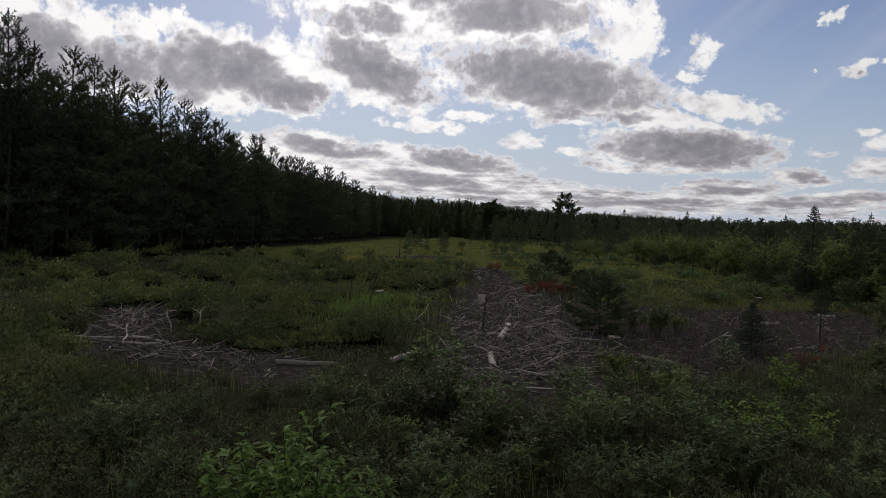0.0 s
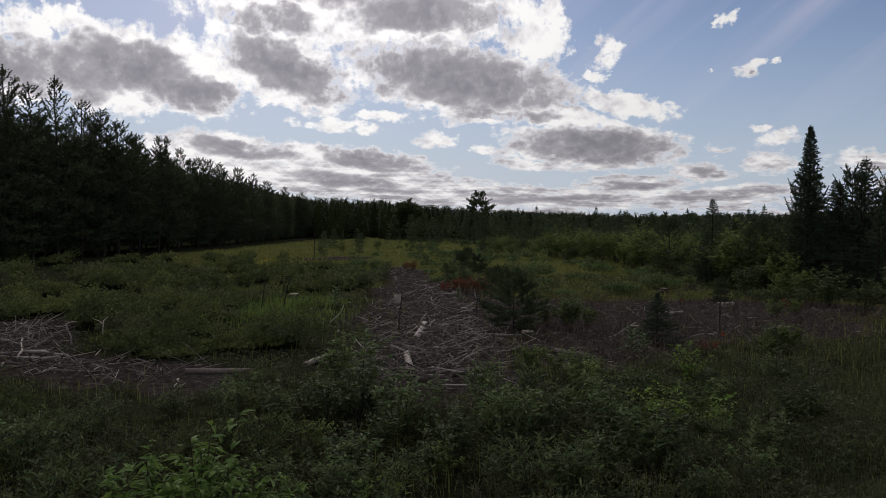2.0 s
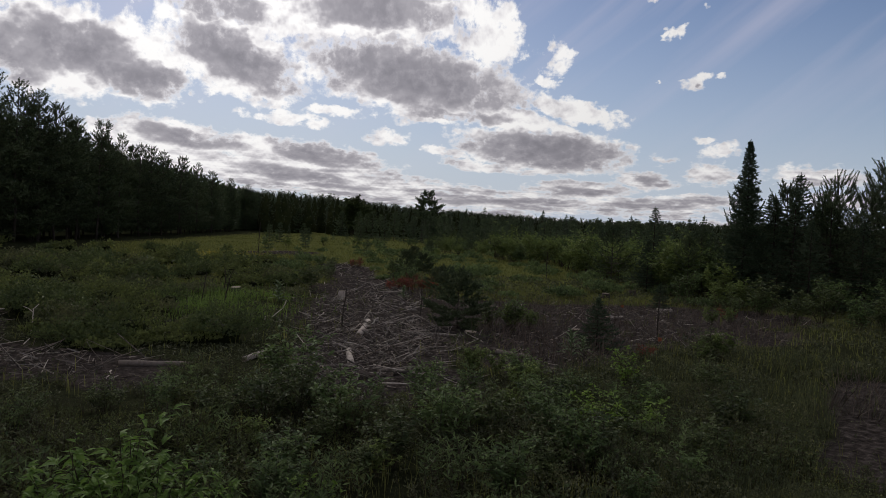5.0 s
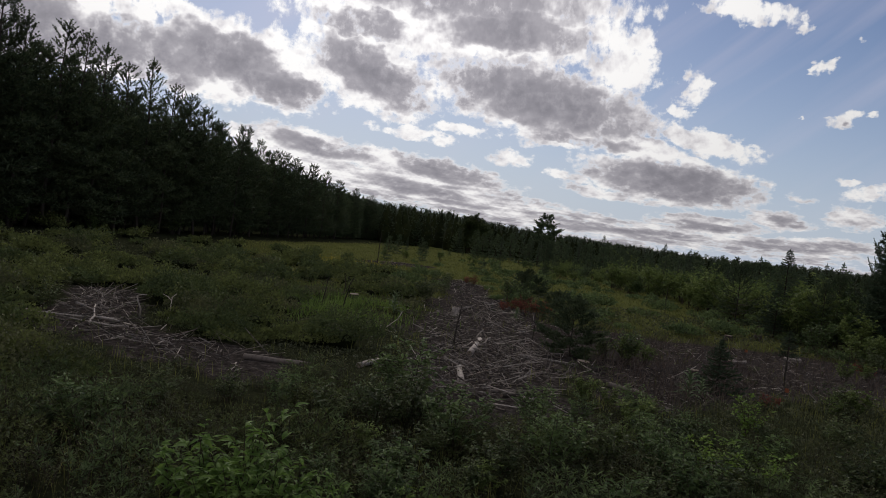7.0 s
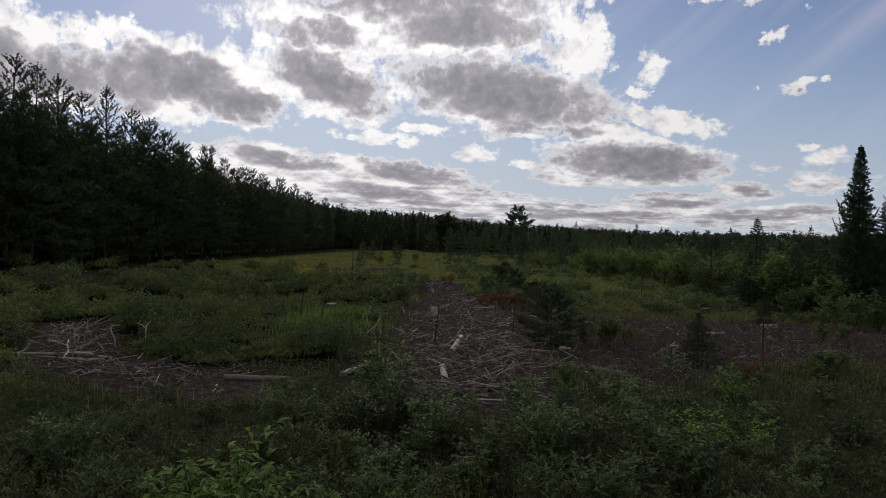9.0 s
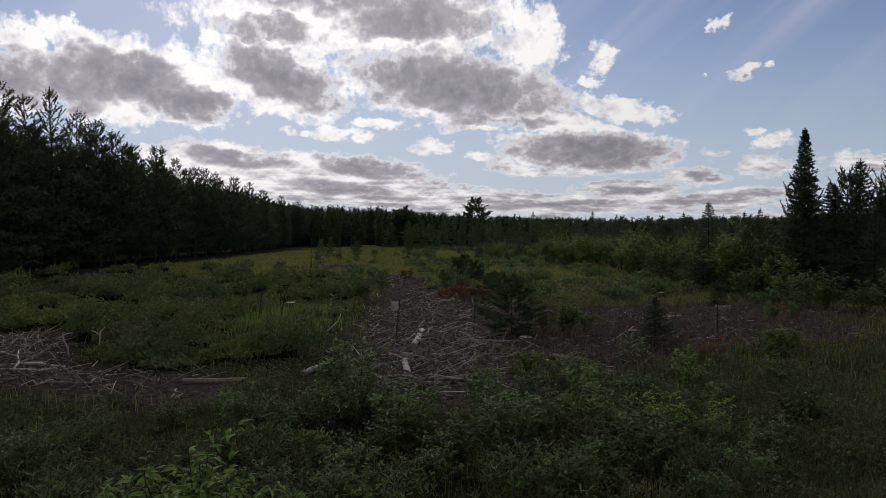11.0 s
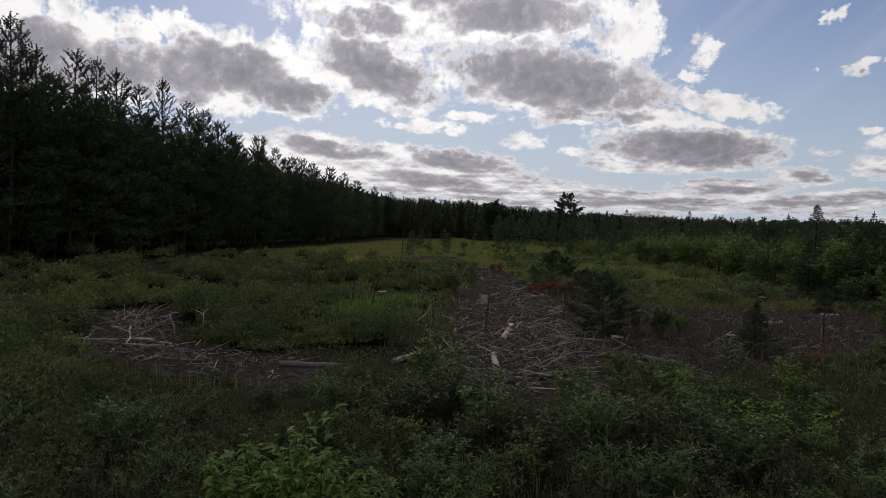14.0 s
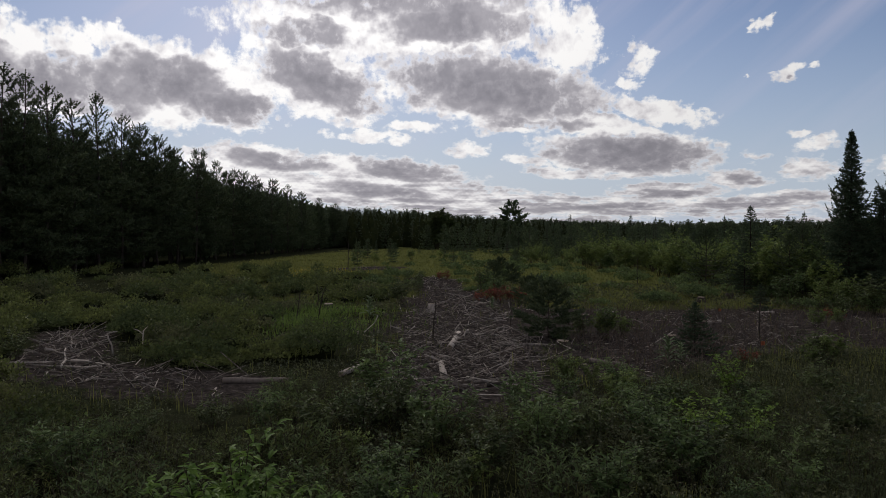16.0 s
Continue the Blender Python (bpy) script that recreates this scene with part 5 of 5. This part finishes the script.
# the cluster of bare branches beside the shrubs
for x, y, turn, s in ((-5.3, 11.6, 30, 1.2), (-5.1, 11.9, 110, 1.0), (-4.9, 11.4, 160, 1.1), (-5.4, 12.3, 70, 1.0), (-4.6, 11.6, 20, 1.0), (-4.4, 11.0, 145, 1.1), (-5.6, 15.1, 85, 0.8), (-5.5, 14.6, 95, 0.7), (-4.3, 14.6, 60, 0.5)):
    k = int(x * 10) % 2 * 3
    lay_stick(stick_kinds[k], 0.55 + 0.19 * k, x, y, turn, (turn * 7) % 38 - 16, s)
for k in stick_kinds:
    retire(k)


def make_branch(x, y, turn, pts, side, r, label):
    """A dead branch that stands crooked out of the undergrowth."""
    t = thing("dead_branch", label, "branch")
    g = Geo()
    chain(g, pts, np.linspace(r, r * 0.6, len(pts)), 6)
    for a, b in side:
        chain(g, [a, [(u + v) / 2 + 0.01 for u, v in zip(a, b)], b], [r * 0.6, r * 0.5, r * 0.3], 5)
    part("branchwood", g, PALE_WOOD, t, "", True)
    t.matrix_basis = pose(x, y, gz(x, y), 0, 0, turn)
    return t


CROOKED = "pale crooked dead branch standing out of the shrubs"
make_branch(-4.72, 12.7, 0, [(0.05, 0, -0.03), (0.04, 0, 0.14), (-0.02, 0, 0.26), (-0.04, 0, 0.36)], [((-0.04, 0, 0.35), (0.12, 0.02, 0.38))], 0.018, CROOKED)
make_branch(-4.2, 12.7, 20, [(0.0, 0, -0.03), (0.02, 0, 0.2), (0.03, 0, 0.42)], [((0.02, 0, 0.36), (-0.12, 0.03, 0.45)), ((0.02, 0, 0.4), (0.1, 0, 0.48))], 0.014, CROOKED)
make_branch(-0.55, 14.9, 0, [(-0.15, 0, 0.0), (-0.12, 0, 0.14), (0.0, 0.1, 0.02), (0.22, 0.0, 0.0)], [((-0.05, 0.05, 0.06), (0.2, 0.1, 0.28)), ((0.2, 0.1, 0.28), (0.27, 0.15, 0.44))], 0.022, "pale forked dead branch lying against its own limbs")


def near_log(x, y, wide=0.12):
    """On or just in front of a log that lies in the open."""
    return any(min(a, c) - wide < x < max(a, c) + wide and min(b, d) - 0.8 - wide < y < max(b, d) + wide for a, b, c, d, r, m in LOGS[:7])


def slash_litter():
    """Broken twigs and chips strewn over the bare ground."""
    g = Geo()
    q = np.random.default_rng(33)
    A, B, R = [], [], []
    while len(A) < 3300:
        b = BARE[q.choice(9, p=(0.07, 0.05, 0.08, 0.2, 0.29, 0.16, 0.1, 0.03, 0.02))]
        f = q.uniform(0, 1)
        x = b[0] + (b[2] - b[0]) * f + q.normal(0, b[4] * 0.6)
        y = b[1] + (b[3] - b[1]) * f + q.normal(0, b[4] * 0.6)
        if litter(x, y) < 0.15 or (near_log(x, y, 0.05) and q.uniform() < 0.7):
            continue
        L = (0.05 + 0.5 * q.uniform(0, 1) ** 2) * (0.6 if x > 3 else 1.0)
        a = q.uniform(0, 6.28)
        z = gz(x, y) + q.uniform(0.004, 0.05)
        A.append((x, y, z))
        B.append((x + L * math.cos(a), y + L * math.sin(a), z + abs(q.normal(0, 0.34)) * L))
        R.append(q.uniform(0.004, 0.009) + 0.012 * q.uniform(0, 1) ** 5)
    A, B, R = np.array(A), np.array(B), np.array(R)
    brown = np.arange(len(A)) % 5 > np.where(A[:, 0] > 3.0, 1, 2)
    tubes(g, A[~brown], B[~brown], R[~brown], R[~brown] * 0.6, 3)
    tagged(new("slash_litter", g.mesh("slash_litter", GREY_WOOD)), "broken grey twigs and chips strewn over bare soil", "slash", kind="stuff")
    g = Geo()
    tubes(g, A[brown], B[brown], R[brown], R[brown] * 0.6, 3)
    return tagged(new("slash_litter", g.mesh("slash_litter", BROWN_WOOD)), "broken brown twigs strewn over bare soil", "slash", kind="stuff")


slash_litter()


def make_flag(x, y):
    """A wire pin with a small flag of plastic film."""
    t = thing("marker_flag", "small orange marker flag on a thin wire pin", "flag", "marker flags")
    w, f = Geo(), Geo()
    chain(w, [(0, 0, -0.03), (0.004, 0, 0.12), (0, 0, 0.26)], [0.003, 0.003, 0.003], 5)
    v = [(0, 0.002, 0.19), (0.05, 0.012, 0.18), (0.09, -0.004, 0.185), (0.09, -0.004, 0.245), (0.05, 0.012, 0.25), (0, 0.002, 0.255)]
    f.add(v + [(a, b + 0.003, c) for a, b, c in v], [[0, 1, 4, 5], [1, 2, 3, 4], [11, 10, 7, 6], [10, 9, 8, 7], [0, 6, 7, 1], [5, 4, 10, 11]])
    part("wire", w, DARK_WOOD, t)
    part("flag", f, ORANGE, t, "faded orange film")
    t.matrix_basis = pose(x, y, gz(x, y), 0, 0, 20)
    return t


make_flag(8.24, 18.1)
make_flag(6.1, 11.8)

# ---------- low shrubs, grass and brush ----------
def screens(x, y):
    """Whether tall growth here would stand in front of bare ground."""
    return any(litter(x * k, y * k) > 0.5 for k in (1.06, 1.14, 1.22, 1.3))


rng4 = np.random.default_rng(51)
low = [make_bush("low_shrub", "low dense olive green shrub with small leaves", 500 + i, 0.42, 0.44, 22, 13, 0.044, 0.017, (LEAF_OLIVE, LEAF_DARK, LEAF_FERN, LEAF_OLIVE)[i], False, "shrub", 0.2, 2, 0.7, False) for i in range(4)]


def bright_patch(x, y):
    return math.exp(-(((x + 1.9) / 1.5) ** 2 + ((y - 18.6) / 3.2) ** 2))


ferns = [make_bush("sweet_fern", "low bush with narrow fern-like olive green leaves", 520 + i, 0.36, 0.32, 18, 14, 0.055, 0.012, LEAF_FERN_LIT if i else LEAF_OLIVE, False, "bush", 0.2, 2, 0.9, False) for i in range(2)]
for i in range(105):
    a, d = radians(rng4.uniform(-36, 30)), math.sqrt(rng4.uniform(4.1 ** 2, 9.0 ** 2))
    x, y = d * math.sin(a), d * math.cos(a)
    if litter(x, y) < 0.3 and not near_log(x, y) and (i % 2 if x > -0.5 else not screens(x, y)):
        tagged(put(ferns[i % 2], x, y, i * 47, rng4.uniform(0.7, 1.25)), group="fern-leaved bushes of the undergrowth")
for k in ferns:
    retire(k)
made = 0
while made < 290:
    a, d = radians(rng4.uniform(-36, 44)), math.sqrt(rng4.uniform(4.2 ** 2, 9.6 ** 2))
    x, y = d * math.sin(a), d * math.cos(a)
    if litter(x, y) > 0.35 or near_log(x, y) or (x > -0.6 and rng4.uniform() < 0.4):
        continue
    tall = 0.5 if x < -1.0 and screens(x, y) else 1.0
    tagged(put(low[rng4.integers(4)], x, y, rng4.uniform(0, 360), tall * rng4.uniform(0.45, 0.85)), group="low shrubs of the clearing")
    made += 1
for i in range(34):
    b = BARE[(2, 3, 4, 5, 6, 3, 5, 9)[i % 8]]
    f = rng4.uniform(0, 1)
    x, y = b[0] + (b[2] - b[0]) * f + rng4.normal(0, 0.6 * b[4]), b[1] + (b[3] - b[1]) * f + rng4.normal(0, 0.6 * b[4])
    if near_log(x, y, 0.5):
        continue
    tagged(put(low[i % 3], x, y, i * 71, rng4.uniform(0.2, 0.5)), "low green shrub sprouting in the slash", group="shrubs of the slash")
for k in low:
    retire(k)


def scatter(n, r0, r1, a0, a1, rng, keep):
    """Places over a sector of the clearing, kept by a rule."""
    a = np.radians(rng.uniform(a0, a1, n))
    d = r0 * (r1 / r0) ** rng.uniform(0, 1, n)
    x, y = d * np.sin(a), d * np.cos(a)
    ok = np.array([rng.uniform() < keep(u, v) for u, v in zip(x, y)])
    return x[ok], y[ok], d[ok]


def shrub_cover(name, label, mat, n, r0, r1, a0, a1, keep, seed, leaf, height):
    """Small-leaved ground cover in clumps."""
    q = np.random.default_rng(seed)
    x, y, d = scatter(n, r0, r1, a0, a1, q, keep)
    clump = np.array([noise.noise((u * 1.25, v * 1.25, 6.1)) for u, v in zip(x, y)])
    broad = np.array([noise.noise((u * 0.4, v * 0.4, 12.2)) for u, v in zip(x, y)])
    keep_in = clump * 0.9 + broad * 0.6 > -0.22
    x, y, d, clump, broad = x[keep_in], y[keep_in], d[keep_in], clump[keep_in], broad[keep_in]
    hh = height * np.clip(0.5 + 1.7 * clump + 0.5 * broad, 0.1, 1.8)
    z = np.array([gz(u, v) for u, v in zip(x, y)]) + hh * q.uniform(0.25, 1.0, len(x)) ** 0.6
    L = leaf * (d / 8) ** 0.75 * q.uniform(0.7, 1.3, len(x))
    g = Geo()
    aa = q.uniform(0, 6.28, len(x))
    leaves(g, np.column_stack([x, y, z]), np.column_stack([np.cos(aa), np.sin(aa), q.normal(0.5, 0.5, len(x))]), UP + q.normal(0, 0.5, (len(x), 3)), L, L * 0.5)
    return tagged(new(name, g.mesh(name, mat)), label, "undergrowth", kind="stuff")


def not_bare(x, y, wide=0.12):
    return 0.0 if near_log(x, y, wide) else max(0.015, 1 - 1.6 * litter(x, y))


def left_side(x, y):
    if screens(x, y) or litter(x, y) > 0.3 or math.hypot(x + 0.45, y - 14.5) < 1.1:
        return 0.0
    if max(litter(x, y + 0.45), litter(x + 0.35, y), litter(x - 0.35, y), litter(x, y - 0.5)) > 0.6:
        return 0.04
    return not_bare(x, y, 0.8) * min(1.0, max(0.0, (0.9 - x + 0.02 * y) / 2.5)) * max(0.0, 1 - 1.15 * max(bright_patch(x, y), bright_patch(x - 0.15, y + 2.2), 0.8 * bright_patch(x - 0.3, y + 3.8)))


def right_side(x, y):
    return not_bare(x, y) * min(1.0, max(0.0, (x + 1.0) / 2))


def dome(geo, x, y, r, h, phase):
    """A solid core, coloured dark to stand in for the shade inside a low shrub."""
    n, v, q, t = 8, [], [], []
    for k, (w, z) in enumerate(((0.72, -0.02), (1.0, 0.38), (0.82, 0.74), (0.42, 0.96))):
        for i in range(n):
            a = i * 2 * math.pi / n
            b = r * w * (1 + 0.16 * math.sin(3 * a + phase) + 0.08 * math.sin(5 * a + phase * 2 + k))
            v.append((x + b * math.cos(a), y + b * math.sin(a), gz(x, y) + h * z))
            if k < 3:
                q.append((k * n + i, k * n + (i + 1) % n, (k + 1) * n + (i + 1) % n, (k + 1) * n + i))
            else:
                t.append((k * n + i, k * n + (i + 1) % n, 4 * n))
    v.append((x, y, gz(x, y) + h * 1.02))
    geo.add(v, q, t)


def shrub_mounds(name, label, mat, n, r0, r1, a0, a1, keep, seed, leaf, tall, dense=True):
    """Rounded low shrubs shoulder to shoulder, each a dome of small leaves."""
    q = np.random.default_rng(seed)
    x, y, d = scatter(n, r0, r1, a0, a1, q, keep)
    g, core = Geo(), Geo()
    P, N, L = [], [], []
    for u, v, dist in zip(x, y, d):
        r = 0.22 + 0.5 * q.uniform(0, 1) ** 1.5
        h = tall * (0.5 + 1.3 * q.uniform(0, 1) ** 1.6) * (0.5 + 0.8 * r / 0.6)
        if litter(u * 0.94, v * 0.94) > 0.3 or litter(u * 0.88, v * 0.88) > 0.3:
            h *= 0.55
        size = leaf * (dist / 8) ** 0.7
        m = int(min(1900, 4.6 * r * r / (size * size * 0.35) + 12))
        th, cz = q.uniform(0, 6.283, m), q.uniform(0.0, 1.0, m)
        s = np.sqrt(1 - cz * cz)
        k = q.uniform(0.6, 1.05, m) ** 0.6 * (1 + 0.2 * np.sin(3 * th + u * 9))
        o = np.column_stack([s * np.cos(th), s * np.sin(th), 0.4 + 0.6 * cz])
        P.append(np.array([u, v, gz(u, v)]) + o * k[:, None] * np.array([r, r, h]))
        N.append(np.column_stack([o[:, 0], o[:, 1], cz + 0.2]))
        L.append(size * q.uniform(0.7, 1.3, m))
        # added core under the leaves, coloured dark like the shade within
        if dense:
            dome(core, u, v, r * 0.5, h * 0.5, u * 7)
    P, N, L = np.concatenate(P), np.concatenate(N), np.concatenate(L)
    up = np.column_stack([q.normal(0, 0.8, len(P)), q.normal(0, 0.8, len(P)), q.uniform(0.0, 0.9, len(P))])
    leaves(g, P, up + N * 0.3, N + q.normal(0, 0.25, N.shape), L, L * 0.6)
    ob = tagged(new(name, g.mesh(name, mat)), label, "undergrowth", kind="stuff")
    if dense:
        tagged(part("inner_foliage", core, CORE_SHADE, ob, "solid cores inside the shrubs, coloured dark for shade", True), kind="stuff")
    return ob


shrub_mounds("low_shrub_cover", "low rounded olive green shrubs covering the clearing", LEAF_OLIVE, 340, 8.6, 46, -40, 10, left_side, 61, 0.040, 0.36)
shrub_mounds("low_shrub_cover", "low rounded dark green shrubs covering the clearing", LEAF_DARK, 290, 8.6, 46, -40, 10, left_side, 62, 0.040, 0.36)
shrub_mounds("low_shrub_cover", "low brownish green shrubs covering the clearing", LEAF_FERN, 90, 8.6, 33, -40, 10, left_side, 64, 0.040, 0.28)
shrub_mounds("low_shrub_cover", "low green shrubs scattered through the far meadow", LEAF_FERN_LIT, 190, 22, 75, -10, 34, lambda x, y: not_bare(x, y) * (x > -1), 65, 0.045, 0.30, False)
shrub_cover("heath_cover", "thin low olive undergrowth between the shrubs", LEAF_FERN, 42000, 7.5, 34, -40, 8, lambda x, y: (0.12 if litter(x, y) > 0.5 else 1.0) * min(1.0, max(0.0, (1.2 - x + 0.02 * y) / 2)), 66, 0.040, 0.12)
shrub_cover("fern_cover", "low brownish green undergrowth among bushes", LEAF_FERN, 70000, 4.2, 30, -12, 46, right_side, 63, 0.045, 0.26)


def grass_cover(name, label, mat, n, r0, r1, a0, a1, keep, seed, h, w, lean=0.5):
    q = np.random.default_rng(seed)
    x, y, d = scatter(n, r0, r1, a0, a1, q, keep)
    z = np.array([gz(u, v) for u, v in zip(x, y)])
    tall = np.array([0.75 + 0.6 * noise.noise((u * 0.7, v * 0.7, seed * 0.3)) for u, v in zip(x, y)])
    g = Geo()
    blades(g, np.column_stack([x, y, z]), h * tall * q.uniform(0.6, 1.2, len(x)), q.uniform(0.1, lean, len(x)), w * (d / 8) ** 0.8, q)
    return tagged(new(name, g.mesh(name, mat)), label, "grass", kind="stuff")


grass_cover("green_grass", "bright green grass patch between shrubs", GRASS, 17000, 12, 30, -14, 4, lambda x, y: min(1, 1.5 * bright_patch(x, y) ** 1.3 * max(0.2, 0.75 + 1.2 * noise.noise((x * 0.9, y * 0.6, 2.0)))), 71, 0.30, 0.0042, 1.2)
grass_cover("meadow_grass", "yellowish green grass across the far clearing", GRASS_MEADOW, 75000, 20, 130, -14, 34, lambda x, y: not_bare(x, y) * (1.0 if y > 30 else 0.5) * (x > edge_x(y) + 3.5), 72, 0.17, 0.0045, 1.2)
grass_cover("dry_grass", "tall dull green and straw grass by the path", GRASS_DRY, 26000, 4.2, 14, 20, 50, lambda x, y: not_bare(x, y) * min(1.0, max(0.0, (x - 2.3) / 1.5)) * (1 if y < 10.5 else 0.25), 73, 0.40, 0.0024, 1.15)
grass_cover("sparse_grass", "thin grass growing through the undergrowth", GRASS_MEADOW, 26000, 4.2, 24, -38, 46, lambda x, y: (0.8 * not_bare(x, y) + 0.05) * (0.25 if x < 0 else 0.3 if x < 0.42 * y and y < 9 else 1.0), 74, 0.30, 0.0026, 1.0)
grass_cover("yellow_flowers", "patch of yellow flowers in the meadow", FLOWER, 6000, 34, 52, -12, 0, lambda x, y: math.exp(-(((x + 4.3) / 1.9) ** 2 + ((y - 42) / 3.0) ** 2)), 75, 0.22, 0.003, 1.2)



def brush_cover():
    """Leafless brown brush standing in the slash."""
    q = np.random.default_rng(81)
    x, y, d = scatter(10000, 10, 34, 6, 42, q, lambda u, v: 0.75 * litter(u, v) * (u > 3.2))
    z = np.array([gz(u, v) for u, v in zip(x, y)])
    p = np.column_stack([x, y, z])
    e = p + np.column_stack([q.normal(0, 0.13, len(x)), q.normal(0, 0.13, len(x)), q.uniform(0.12, 0.36, len(x))])
    g = Geo()
    tubes(g, p, e, 0.005, 0.002, 3)
    return tagged(new("dead_brush", g.mesh("dead_brush", LEAF_BROWN)), "leafless brown brush standing in the slash", "brush", kind="stuff")


brush_cover()
for k in pines_near + pines_far + firs + thick + back + sap:
    retire(k)
